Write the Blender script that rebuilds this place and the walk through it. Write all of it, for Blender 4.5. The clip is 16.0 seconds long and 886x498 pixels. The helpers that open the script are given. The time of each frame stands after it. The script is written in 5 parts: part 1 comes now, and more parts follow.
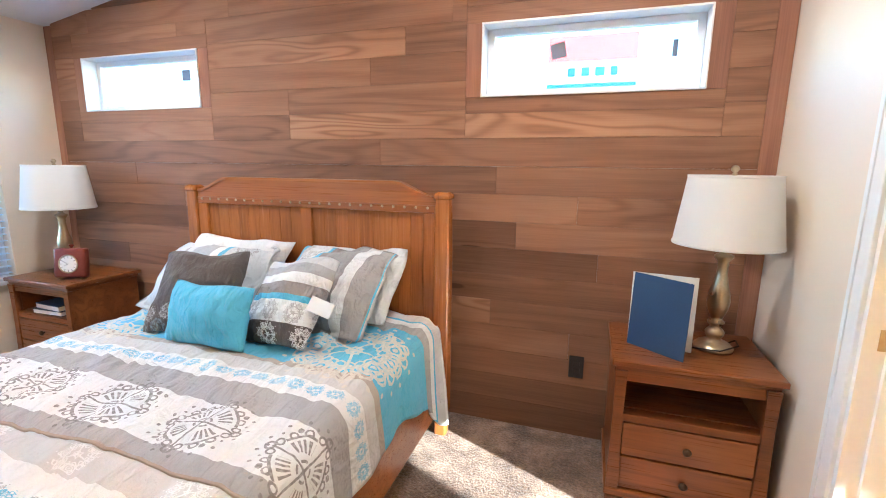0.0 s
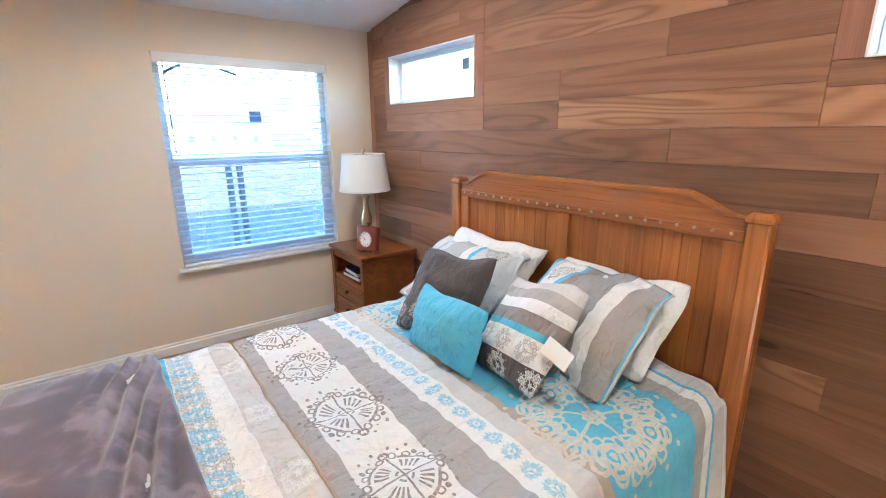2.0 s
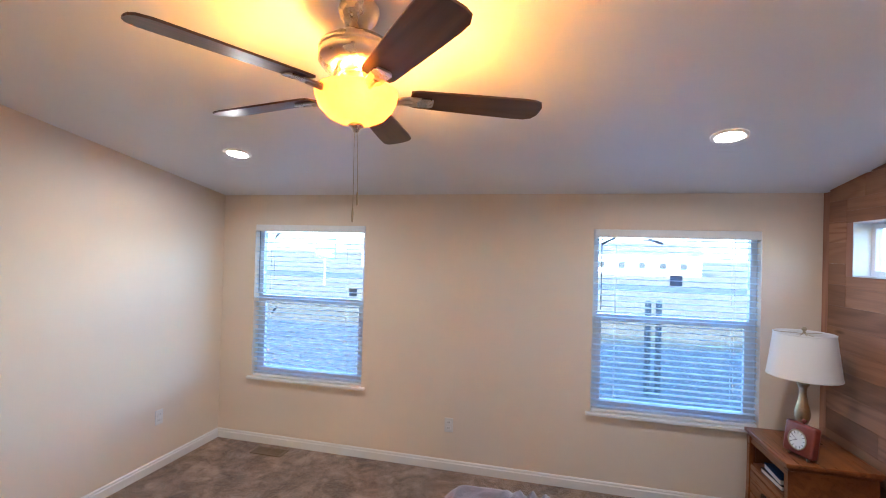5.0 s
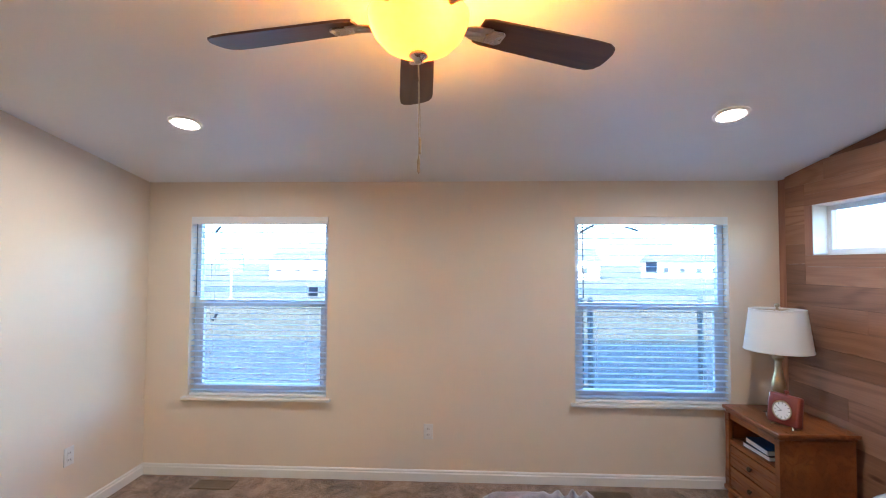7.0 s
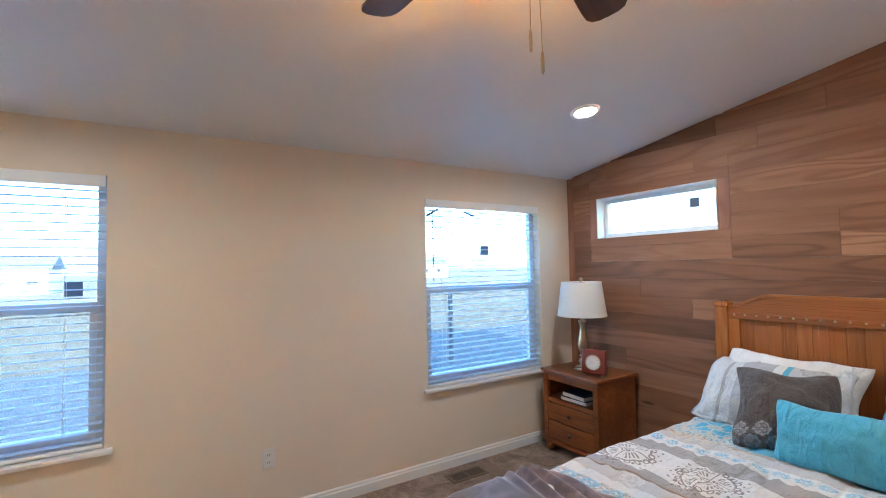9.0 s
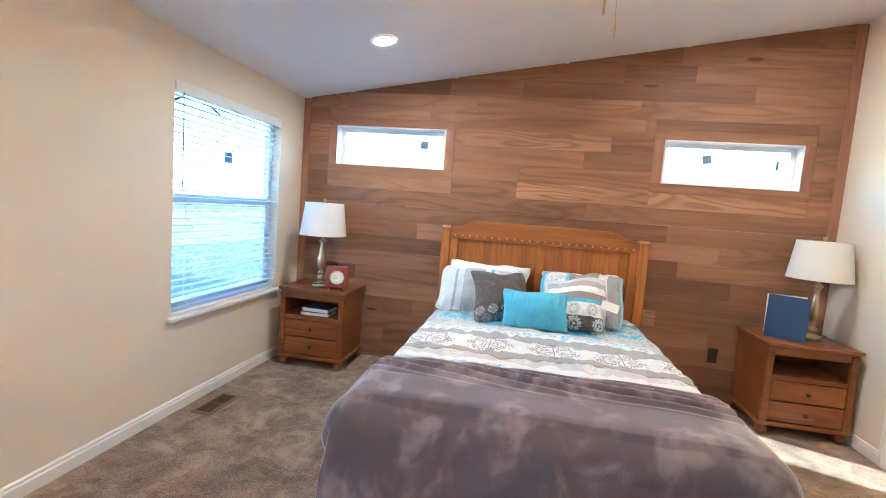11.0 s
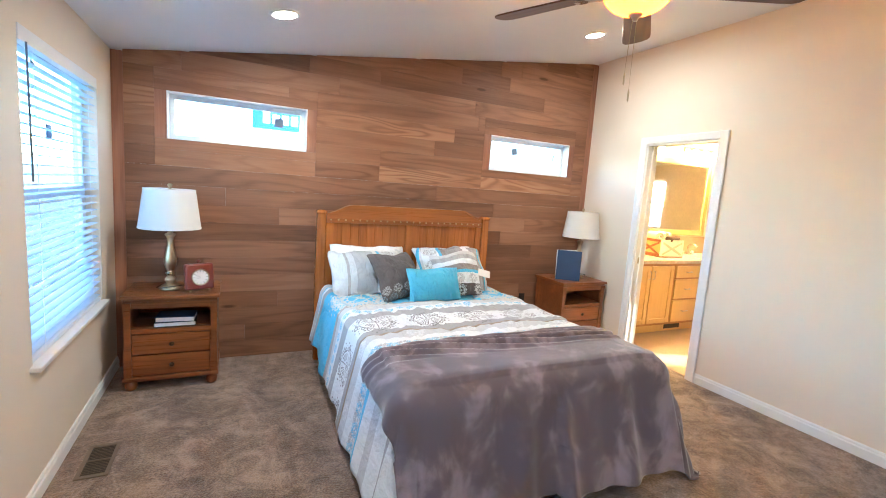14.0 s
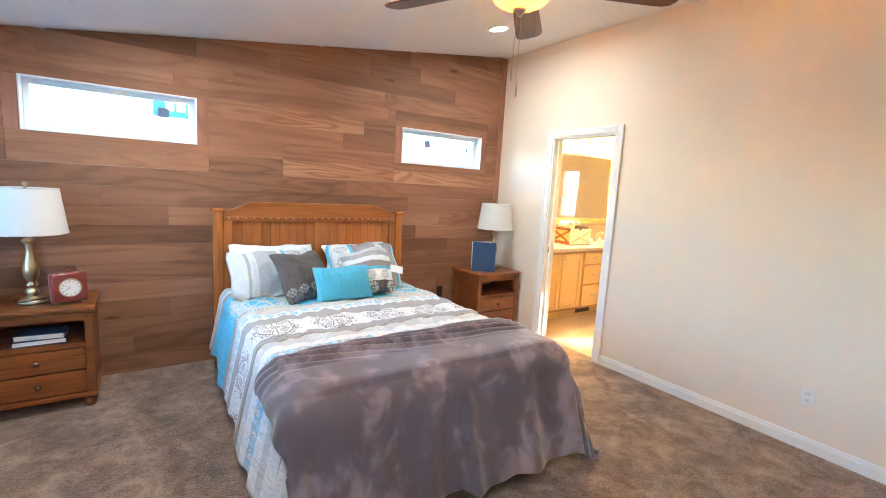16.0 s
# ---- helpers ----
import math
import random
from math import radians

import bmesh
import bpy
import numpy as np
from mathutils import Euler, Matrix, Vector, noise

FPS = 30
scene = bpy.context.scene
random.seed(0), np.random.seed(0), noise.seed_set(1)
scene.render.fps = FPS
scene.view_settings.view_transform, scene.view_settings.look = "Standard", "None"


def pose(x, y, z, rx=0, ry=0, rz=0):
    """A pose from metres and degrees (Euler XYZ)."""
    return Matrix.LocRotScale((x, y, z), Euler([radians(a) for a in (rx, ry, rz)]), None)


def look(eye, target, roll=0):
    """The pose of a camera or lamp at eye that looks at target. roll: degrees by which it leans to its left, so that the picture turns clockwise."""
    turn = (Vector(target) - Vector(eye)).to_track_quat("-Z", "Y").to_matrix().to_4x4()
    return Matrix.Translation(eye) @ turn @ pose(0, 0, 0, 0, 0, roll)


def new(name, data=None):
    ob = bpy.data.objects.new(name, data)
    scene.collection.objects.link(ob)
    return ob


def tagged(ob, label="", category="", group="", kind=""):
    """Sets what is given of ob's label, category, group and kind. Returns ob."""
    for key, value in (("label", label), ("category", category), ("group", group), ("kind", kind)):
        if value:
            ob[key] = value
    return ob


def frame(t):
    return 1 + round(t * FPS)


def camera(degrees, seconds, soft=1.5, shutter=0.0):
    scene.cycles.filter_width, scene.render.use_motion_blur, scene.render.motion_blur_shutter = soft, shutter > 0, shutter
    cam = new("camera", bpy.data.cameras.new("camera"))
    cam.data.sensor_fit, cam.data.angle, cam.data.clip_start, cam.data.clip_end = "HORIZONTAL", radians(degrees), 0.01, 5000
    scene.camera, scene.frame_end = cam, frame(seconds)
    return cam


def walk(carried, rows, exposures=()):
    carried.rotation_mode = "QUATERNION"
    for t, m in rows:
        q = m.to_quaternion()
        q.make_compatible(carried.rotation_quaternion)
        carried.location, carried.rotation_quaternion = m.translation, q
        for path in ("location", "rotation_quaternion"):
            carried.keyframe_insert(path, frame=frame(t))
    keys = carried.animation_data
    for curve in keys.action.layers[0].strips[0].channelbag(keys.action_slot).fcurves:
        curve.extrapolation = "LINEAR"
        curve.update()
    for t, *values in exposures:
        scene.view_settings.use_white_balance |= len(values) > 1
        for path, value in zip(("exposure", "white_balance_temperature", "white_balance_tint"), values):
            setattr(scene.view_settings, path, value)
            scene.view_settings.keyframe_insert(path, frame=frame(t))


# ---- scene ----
cam = camera(89.6, 16.0, 1.0)
PATH = [
    (0, (0.147, 0.215, 1.376), (-0.466, 2.084, 1.013), 0.7),
    (0.5, (0.122, 0.288, 1.371), (-0.661, 2.076, 0.934), 0.2),
    (1, (0.108, 0.429, 1.396), (-0.96, 2.054, 0.932), -0.2),
    (1.5, (0.054, 0.506, 1.45), (-1.306, 1.884, 0.951), -1.5),
    (2, (-0.017, 0.603, 1.514), (-1.565, 1.762, 1.004), -0.5),
    (2.5, (-0.013, 0.625, 1.562), (-1.728, 1.524, 1.062), 1.7),
    (3, (-0.001, 0.656, 1.571), (-1.873, 1.179, 1.102), 2.0),
    (3.5, (0.051, 0.69, 1.604), (-1.904, 0.804, 1.197), 1.6),
    (4, (0.107, 0.697, 1.687), (-1.864, 0.494, 1.418), 1.2),
    (4.5, (0.142, 0.648, 1.785), (-1.818, 0.257, 1.707), 1.4),
    (5, (0.156, 0.625, 1.792), (-1.787, 0.152, 1.81), 1.6),
    (7.5, (-0.133, -0.138, 1.614), (-2.132, -0.143, 1.687), 0.2),
    (8, (-0.242, -0.359, 1.596), (-2.238, -0.259, 1.673), 0.2),
    (8.5, (-0.373, -0.513, 1.531), (-2.306, -0.007, 1.62), -0.6),
    (9, (-0.583, -0.68, 1.498), (-2.285, 0.366, 1.579), -1.1),
    (9.5, (-0.748, -0.866, 1.428), (-2.097, 0.609, 1.502), 1.1),
    (10, (-0.928, -1.08, 1.38), (-1.923, 0.654, 1.33), 1.8),
    (12.5, (-2.278, -1.566, 1.41), (-1.946, 0.394, 1.192), 5.5),
    (13, (-2.509, -1.607, 1.435), (-2.018, 0.318, 1.206), 4.4),
    (13.5, (-2.664, -1.585, 1.448), (-1.961, 0.272, 1.21), 3.9),
    (14, (-2.702, -1.443, 1.467), (-1.846, 0.347, 1.213), 4.0),
    (14.5, (-2.776, -1.369, 1.483), (-1.824, 0.371, 1.224), 4.0),
    (15, (-2.851, -1.363, 1.486), (-1.798, 0.316, 1.219), 3.9),
    (15.5, (-2.787, -1.414, 1.49), (-1.674, 0.224, 1.211), 3.7),
    (16, (-2.534, -1.458, 1.504), (-1.411, 0.174, 1.229), 3.3),
]
EXPOSURES = [(0.0, 5.62, 4750, 5), (1.0, 5.60, 4750, 5), (2.0, 5.44, 4750, 3), (2.5, 5.34, 4780, 3), (3.5, 5.24, 4780, 5), (5.0, 4.88, 4750, 10), (7.5, 4.95, 4780, 7), (8.5, 4.83, 4780, 6), (9.0, 4.90, 4750, 4), (9.5, 5.25, 4720, 2), (10.0, 5.48, 4720, 0), (12.5, 5.6, 4700, 0), (16.0, 5.62, 4720, 1)]
walk(cam, [(t, look(eye, target, roll)) for t, eye, target, roll in PATH], EXPOSURES)

# ---- world, sun, large lights ----
SUN_ELEV, SUN_SLOPE = 14.3, 0.449
world = bpy.data.worlds.new("world")
scene.world = world
world.use_nodes = True
wn = world.node_tree
sky = wn.nodes.new("ShaderNodeTexSky")
sky.sky_type = "NISHITA"
sky.sun_disc = False
sky.sun_elevation = radians(SUN_ELEV)
sky.sun_rotation = math.atan2(1.0, -SUN_SLOPE)
wn.links.new(sky.outputs[0], wn.nodes["Background"].inputs[0])
wn.nodes["Background"].inputs[1].default_value = 0.075
sun_data = bpy.data.lights.new("sun", "SUN")
sun_data.energy, sun_data.angle, sun_data.color = 1.1, radians(0.5), (1.0, 0.90, 0.74)
sun = new("sun", sun_data)
sun.matrix_world = look((6, -3, 9), (6 - 1, -3 + SUN_SLOPE, 9 - 1.096 * math.tan(radians(SUN_ELEV))))


def point_lamp(name, at, watts, color, radius):
    d = bpy.data.lights.new(name, "POINT")
    d.energy, d.color, d.shadow_soft_size = watts, color, radius
    ob = new(name, d)
    ob.location = at
    return ob


# ---- materials ----
def nodes_of(name):
    m = bpy.data.materials.new(name)
    m.use_nodes = True
    nt = m.node_tree
    return m, nt, nt.nodes["Principled BSDF"]


def node(nt, kind, **values):
    n = nt.nodes.new(kind)
    for k, v in values.items():
        if k in n.inputs:
            n.inputs[k].default_value = v
    return n


def math_node(nt, op, a, b=None, c=None):
    n = nt.nodes.new("ShaderNodeMath")
    n.operation = op
    for i, v in enumerate((a, b, c)):
        if v is None:
            continue
        if isinstance(v, (int, float)):
            n.inputs[i].default_value = v
        else:
            nt.links.new(v, n.inputs[i])
    return n.outputs[0]


def ramp(nt, fac, stops, smooth=False):
    n = nt.nodes.new("ShaderNodeValToRGB")
    els = n.color_ramp.elements
    while len(els) < len(stops):
        els.new(0.5)
    for e, (p, c) in zip(els, stops):
        e.position, e.color = p, (*c, 1)
    n.color_ramp.interpolation = "EASE" if smooth else "LINEAR"
    nt.links.new(fac, n.inputs[0])
    return n.outputs[0]


def mix(nt, fac, a, b, mode="MIX"):
    n = nt.nodes.new("ShaderNodeMix")
    n.data_type, n.blend_type = "RGBA", mode
    for i, v in ((0, fac), (6, a), (7, b)):
        if isinstance(v, (int, float)):
            n.inputs[i].default_value = v
        elif isinstance(v, tuple):
            n.inputs[i].default_value = (*v, 1)
        else:
            nt.links.new(v, n.inputs[i])
    return n.outputs[2]


def bump(nt, bsdf, height, strength, distance):
    b = nt.nodes.new("ShaderNodeBump")
    b.inputs["Strength"].default_value, b.inputs["Distance"].default_value = strength, distance
    nt.links.new(height, b.inputs["Height"])
    nt.links.new(b.outputs[0], bsdf.inputs["Normal"])


def coords(nt, scale=(1, 1, 1), randomise=False):
    tc = nt.nodes.new("ShaderNodeTexCoord")
    mp = nt.nodes.new("ShaderNodeMapping")
    mp.inputs["Scale"].default_value = scale
    nt.links.new(tc.outputs["Object"], mp.inputs["Vector"])
    if randomise:
        oi = nt.nodes.new("ShaderNodeObjectInfo")
        cx = nt.nodes.new("ShaderNodeCombineXYZ")
        for i, k in enumerate((37.0, 91.0, 53.0)):
            nt.links.new(math_node(nt, "MULTIPLY", oi.outputs["Random"], k), cx.inputs[i])
        nt.links.new(cx.outputs[0], mp.inputs["Location"])
        return mp.outputs[0], oi.outputs["Random"]
    return mp.outputs[0], None


def noise_tex(nt, vec, scale, detail=4.0, rough=0.55, distortion=0.0):
    n = node(nt, "ShaderNodeTexNoise", Scale=scale, Detail=detail, Roughness=rough, Distortion=distortion)
    nt.links.new(vec, n.inputs["Vector"])
    return n.outputs[0]


def surf(name, c1, c2, big=3.0, fine=120.0, rough=0.6, metal=0.0, relief=0.15, depth=0.002, sheen=0.0):
    """A surface with blotches at one scale and grain at another."""
    m, nt, b = nodes_of(name)
    v, _ = coords(nt)
    n1, n2 = noise_tex(nt, v, big, 3.0), noise_tex(nt, v, fine, 3.0)
    f = math_node(nt, "ADD", math_node(nt, "MULTIPLY", n1, 0.65), math_node(nt, "MULTIPLY", n2, 0.35))
    nt.links.new(ramp(nt, f, [(0.3, c1), (0.7, c2)]), b.inputs["Base Color"])
    nt.links.new(math_node(nt, "MULTIPLY_ADD", n1, 0.16, rough - 0.08), b.inputs["Roughness"])
    b.inputs["Metallic"].default_value = metal
    if sheen:
        b.inputs["Sheen Weight"].default_value = sheen
        b.inputs["Sheen Roughness"].default_value = 0.4
    if relief:
        bump(nt, b, n2, relief, depth)
    return m


def wood(name, dark, mid, light, along="X", rough=0.42, lines=11.0, tone=0.35, stretch=0.55, across=7.0, figure=0.28, knots=False, fine=0.44):
    """Grain as the contour lines of a stretched noise, a tone of its own for each piece."""
    m, nt, b = nodes_of(name)
    s = {"X": (stretch, across, across), "Y": (across, stretch, across), "Z": (across, across, stretch)}[along]
    v, rnd = coords(nt, s, True)
    base = noise_tex(nt, v, 1.0, 2.0, 0.45, 0.3)
    ring = math_node(nt, "MULTIPLY_ADD", math_node(nt, "SINE", math_node(nt, "MULTIPLY", base, lines * 6.28)), 0.5, 0.5)
    ring = math_node(nt, "SUBTRACT", 1.0, math_node(nt, "POWER", ring, 2.2))
    soft = tuple(q * 0.35 for q in s)
    vs, _ = coords(nt, soft, True)
    patch = noise_tex(nt, vs, 1.6, 2.0, 0.5)
    strength = math_node(nt, "MULTIPLY", ramp(nt, patch, [(0.40, (0.12, 0.12, 0.12)), (0.62, (1, 1, 1))]), figure)
    s2 = {"X": (3.5, 210, 210), "Y": (210, 3.5, 210), "Z": (210, 210, 3.5)}[along]
    v2, _ = coords(nt, s2, True)
    fibre = noise_tex(nt, v2, 1.0, 3.0, 0.6)
    s3 = {"X": (1.6, 26, 26), "Y": (26, 1.6, 26), "Z": (26, 26, 1.6)}[along]
    v3, _ = coords(nt, s3, True)
    streak = noise_tex(nt, v3, 1.0, 3.0, 0.6)
    f = math_node(nt, "ADD", math_node(nt, "MULTIPLY", ring, strength), math_node(nt, "MULTIPLY_ADD", fibre, fine, 0.17 - fine / 2))
    f = math_node(nt, "ADD", f, math_node(nt, "MULTIPLY_ADD", streak, 0.15, 0.125))
    f = math_node(nt, "ADD", f, math_node(nt, "MULTIPLY_ADD", patch, 0.35, -0.20))
    f = math_node(nt, "ADD", f, math_node(nt, "MULTIPLY_ADD", rnd, tone, -tone / 2))
    if knots:
        kx = {"X": (2.2, 9, 9), "Y": (9, 2.2, 9), "Z": (9, 9, 2.2)}[along]
        vk, _ = coords(nt, kx, True)
        vo = node(nt, "ShaderNodeTexVoronoi", Scale=1.0)
        nt.links.new(vk, vo.inputs["Vector"])
        pick = nt.nodes.new("ShaderNodeSeparateXYZ")
        nt.links.new(vo.outputs["Color"], pick.inputs[0])
        rare = math_node(nt, "GREATER_THAN", pick.outputs[0], 0.82)
        near = ramp(nt, vo.outputs["Distance"], [(0.03, (1, 1, 1)), (0.16, (0, 0, 0))])
        f = math_node(nt, "SUBTRACT", f, math_node(nt, "MULTIPLY", math_node(nt, "MULTIPLY", near, rare), 0.45))
    nt.links.new(ramp(nt, f, [(0.12, dark), (0.5, mid), (0.92, light)]), b.inputs["Base Color"])
    nt.links.new(math_node(nt, "MULTIPLY_ADD", fibre, 0.2, rough - 0.1), b.inputs["Roughness"])
    b.inputs["Specular IOR Level"].default_value = 0.3 if knots else 0.5
    bump(nt, b, f, 0.2, 0.002)
    return m


def thin_cloth(m, share, tint=(0.86, 0.84, 0.80)):
    """Lets light through a thin cloth or milky glass."""
    nt = m.node_tree
    b, out = nt.nodes["Principled BSDF"], nt.nodes["Material Output"]
    tl = nt.nodes.new("ShaderNodeBsdfTranslucent")
    tl.inputs[0].default_value = (*tint, 1)
    ms = nt.nodes.new("ShaderNodeMixShader")
    ms.inputs[0].default_value = share
    nt.links.new(b.outputs[0], ms.inputs[1])
    nt.links.new(tl.outputs[0], ms.inputs[2])
    nt.links.new(ms.outputs[0], out.inputs[0])


def plain(name, c, rough=0.5, metal=0.0, emit=0.0, emit_color=None):
    m, nt, b = nodes_of(name)
    v, _ = coords(nt)
    n = noise_tex(nt, v, 40.0)
    nt.links.new(ramp(nt, n, [(0.3, tuple(x * 0.9 for x in c)), (0.7, c)]), b.inputs["Base Color"])
    nt.links.new(math_node(nt, "MULTIPLY_ADD", n, 0.12, rough - 0.06), b.inputs["Roughness"])
    b.inputs["Metallic"].default_value = metal
    if emit:
        b.inputs["Emission Color"].default_value = (*(emit_color or c), 1)
        b.inputs["Emission Strength"].default_value = emit
    return m


def glass_mat(name, tint=(1, 1, 1), rough=0.0):
    m, nt, b = nodes_of(name)
    tr = nt.nodes.new("ShaderNodeBsdfTransparent")
    tr.inputs[0].default_value = (*tint, 1)
    gl = nt.nodes.new("ShaderNodeBsdfGlossy")
    gl.inputs["Roughness"].default_value = rough
    ms = nt.nodes.new("ShaderNodeMixShader")
    ms.inputs[0].default_value = 0.04
    nt.links.new(tr.outputs[0], ms.inputs[1])
    nt.links.new(gl.outputs[0], ms.inputs[2])
    nt.links.new(ms.outputs[0], nt.nodes["Material Output"].inputs[0])
    return m


def screen_mat():
    m, nt, b = nodes_of("insect_screen")
    b.inputs["Base Color"].default_value = (0.05, 0.055, 0.06, 1)
    tr = nt.nodes.new("ShaderNodeBsdfTransparent")
    ms = nt.nodes.new("ShaderNodeMixShader")
    ms.inputs[0].default_value = 0.13
    nt.links.new(tr.outputs[0], ms.inputs[1])
    nt.links.new(b.outputs[0], ms.inputs[2])
    nt.links.new(ms.outputs[0], nt.nodes["Material Output"].inputs[0])
    return m


M_WALL = surf("wall_paint", (0.745, 0.648, 0.520), (0.785, 0.688, 0.560), 1.5, 220.0, 0.62, relief=0.12, depth=0.001)
M_CEIL = surf("ceiling_paint", (0.78, 0.78, 0.77), (0.83, 0.83, 0.82), 1.2, 160.0, 0.45, relief=0.2, depth=0.0015)
M_TRIM = surf("white_trim_paint", (0.76, 0.75, 0.72), (0.82, 0.81, 0.79), 4.0, 90.0, 0.4, relief=0.05)
M_VINYL = surf("white_vinyl", (0.78, 0.79, 0.80), (0.84, 0.85, 0.86), 5.0, 80.0, 0.35, relief=0.03)
M_PLANK = wood("stained_plank_wood", (0.100, 0.047, 0.026), (0.305, 0.152, 0.083), (0.49, 0.283, 0.165), "X", 0.58, 10.0, 0.24, 0.55, 4.8, 0.13, True, 0.24)
M_PLANK_LIGHT = wood("light_plank_wood", (0.125, 0.055, 0.028), (0.345, 0.172, 0.091), (0.52, 0.30, 0.168), "X", 0.58, 13.0, 0.10, 0.70, 4.8, 0.32, True, 0.22)
M_PLANK_V = wood("stained_corner_wood", (0.16, 0.066, 0.038), (0.32, 0.145, 0.083), (0.48, 0.25, 0.15), "Z", 0.5, 8.0, 0.2)
M_CHERRY_Z = wood("cherry_wood_upright", (0.16, 0.048, 0.011), (0.37, 0.128, 0.024), (0.52, 0.215, 0.050), "Z", 0.24, 8.0, 0.08, 0.55, 7.0, 0.14)
M_CHERRY_X = wood("cherry_wood_level", (0.16, 0.048, 0.011), (0.36, 0.124, 0.023), (0.50, 0.205, 0.047), "X", 0.3, 6.0, 0.08, 0.55, 7.0, 0.2)
M_STAND = wood("nightstand_wood", (0.085, 0.026, 0.008), (0.228, 0.073, 0.017), (0.355, 0.130, 0.032), "X", 0.3, 7.0, 0.08, 0.55, 7.0, 0.22)
M_MAPLE = wood("maple_cabinet_wood", (0.57, 0.34, 0.085), (0.70, 0.46, 0.14), (0.78, 0.54, 0.19), "Z", 0.35, 3.0, 0.10, 0.4, 4.0, 0.12)
# Darker maple that puts the shade of door and drawer gaps into colour.
M_MAPLE_SHADE = wood("maple_frame_wood", (0.36, 0.16, 0.03), (0.46, 0.22, 0.05), (0.55, 0.28, 0.08), "Z", 0.4, 3.0, 0.10, 0.4, 4.0, 0.12)
M_BRASS = surf("antique_brass", (0.42, 0.33, 0.20), (0.56, 0.47, 0.32), 12.0, 60.0, 0.3, 1.0, 0.05)
M_NICKEL = surf("brushed_nickel", (0.46, 0.42, 0.36), (0.58, 0.54, 0.48), 10.0, 200.0, 0.28, 1.0, 0.05)
M_CHROME = surf("chrome", (0.7, 0.7, 0.7), (0.8, 0.8, 0.8), 10.0, 100.0, 0.12, 1.0, 0.0)
M_BRONZE = surf("dark_bronze", (0.07, 0.045, 0.03), (0.12, 0.08, 0.05), 20.0, 100.0, 0.4, 0.8, 0.05)
M_BLACK = plain("black_plastic", (0.018, 0.016, 0.016), 0.4)
M_WHITEPL = plain("white_plastic", (0.78, 0.77, 0.74), 0.4)
M_SHADE = surf("linen_lampshade", (0.86, 0.85, 0.82), (0.91, 0.90, 0.87), 6.0, 300.0, 0.8, relief=0.25, depth=0.001)
thin_cloth(M_SHADE, 0.35)
M_BLUE = surf("blue_card", (0.018, 0.045, 0.115), (0.026, 0.062, 0.15), 6.0, 160.0, 0.5, relief=0.08)
M_PAPER = surf("white_paper", (0.78, 0.77, 0.74), (0.84, 0.83, 0.80), 8.0, 200.0, 0.7, relief=0.05)
M_CLOCK = surf("oxblood_lacquer", (0.15, 0.026, 0.018), (0.22, 0.045, 0.028), 8.0, 60.0, 0.3, relief=0.04)
M_DARKBOOK = surf("dark_book_cloth", (0.02, 0.022, 0.03), (0.04, 0.042, 0.05), 10.0, 200.0, 0.6)
M_VENT = surf("bronze_floor_register", (0.17, 0.12, 0.08), (0.24, 0.175, 0.12), 12.0, 100.0, 0.45, 0.2, 0.05)
M_POST = surf("weathered_steel", (0.035, 0.045, 0.06), (0.06, 0.07, 0.085), 10.0, 90.0, 0.7)
# Flat dark colour painted in place of shade inside vents and slots.
M_HOLLOW_SHADE = plain("dark_duct", (0.07, 0.052, 0.038), 0.8)
M_MATTRESS = surf("mattress_cloth", (0.7, 0.68, 0.64), (0.78, 0.76, 0.72), 6.0, 200.0, 0.8)
# White slats; the sky's blue light is put into their colour.
M_SLAT = surf("pale_blue_white_slats", (0.72, 0.79, 0.87), (0.78, 0.84, 0.91), 5.0, 80.0, 0.4, relief=0.03)
thin_cloth(M_SLAT, 0.5, (0.78, 0.86, 0.95))
M_GLASS = glass_mat("window_glass", (0.84, 0.88, 0.91))
M_SCREEN = screen_mat()
# Tint added only to weaken the sun coming through the bathroom pane.
M_SUN_TINT_GLASS = glass_mat("privacy_glass", (0.9, 0.88, 0.84))
M_MIRROR = plain("mirror_silver", (0.88, 0.88, 0.88), 0.03, 1.0)
M_STICKER = plain("window_sticker", (0.16, 0.20, 0.27), 0.6)
M_CAN_GLOW = plain("downlight_diffuser", (1.0, 0.92, 0.82), 0.5, 0.0, 16.0, (1.0, 0.78, 0.56))
M_BOWL = plain("amber_glass_bowl", (0.80, 0.46, 0.06), 0.3, 0.0, 0.012, (1.0, 0.50, 0.03))
thin_cloth(M_BOWL, 0.22, (1.0, 0.60, 0.05))
M_BULB = plain("warm_bulb_glass", (1.0, 0.85, 0.6), 0.3, 0.0, 11.0, (1.0, 0.57, 0.16))
M_TOWEL_W = surf("white_towel", (0.70, 0.64, 0.55), (0.82, 0.76, 0.68), 10.0, 200.0, 0.95, relief=0.6, depth=0.004)
M_TOWEL_D = surf("brown_towel", (0.06, 0.035, 0.028), (0.11, 0.07, 0.055), 10.0, 200.0, 0.95, relief=0.6, depth=0.004)
M_STONE = surf("speckled_countertop", (0.45, 0.36, 0.28), (0.66, 0.57, 0.47), 30.0, 220.0, 0.25, relief=0.03)
M_TILE = surf("tan_backsplash", (0.42, 0.27, 0.16), (0.52, 0.36, 0.23), 8.0, 60.0, 0.35)
M_VINYLFLOOR = surf("tan_sheet_flooring", (0.36, 0.26, 0.17), (0.46, 0.34, 0.24), 4.0, 40.0, 0.4, relief=0.06)
M_BLADE = wood("walnut_fan_blade", (0.06, 0.024, 0.012), (0.13, 0.055, 0.028), (0.20, 0.09, 0.046), "X", 0.4, 6.0, 0.1)


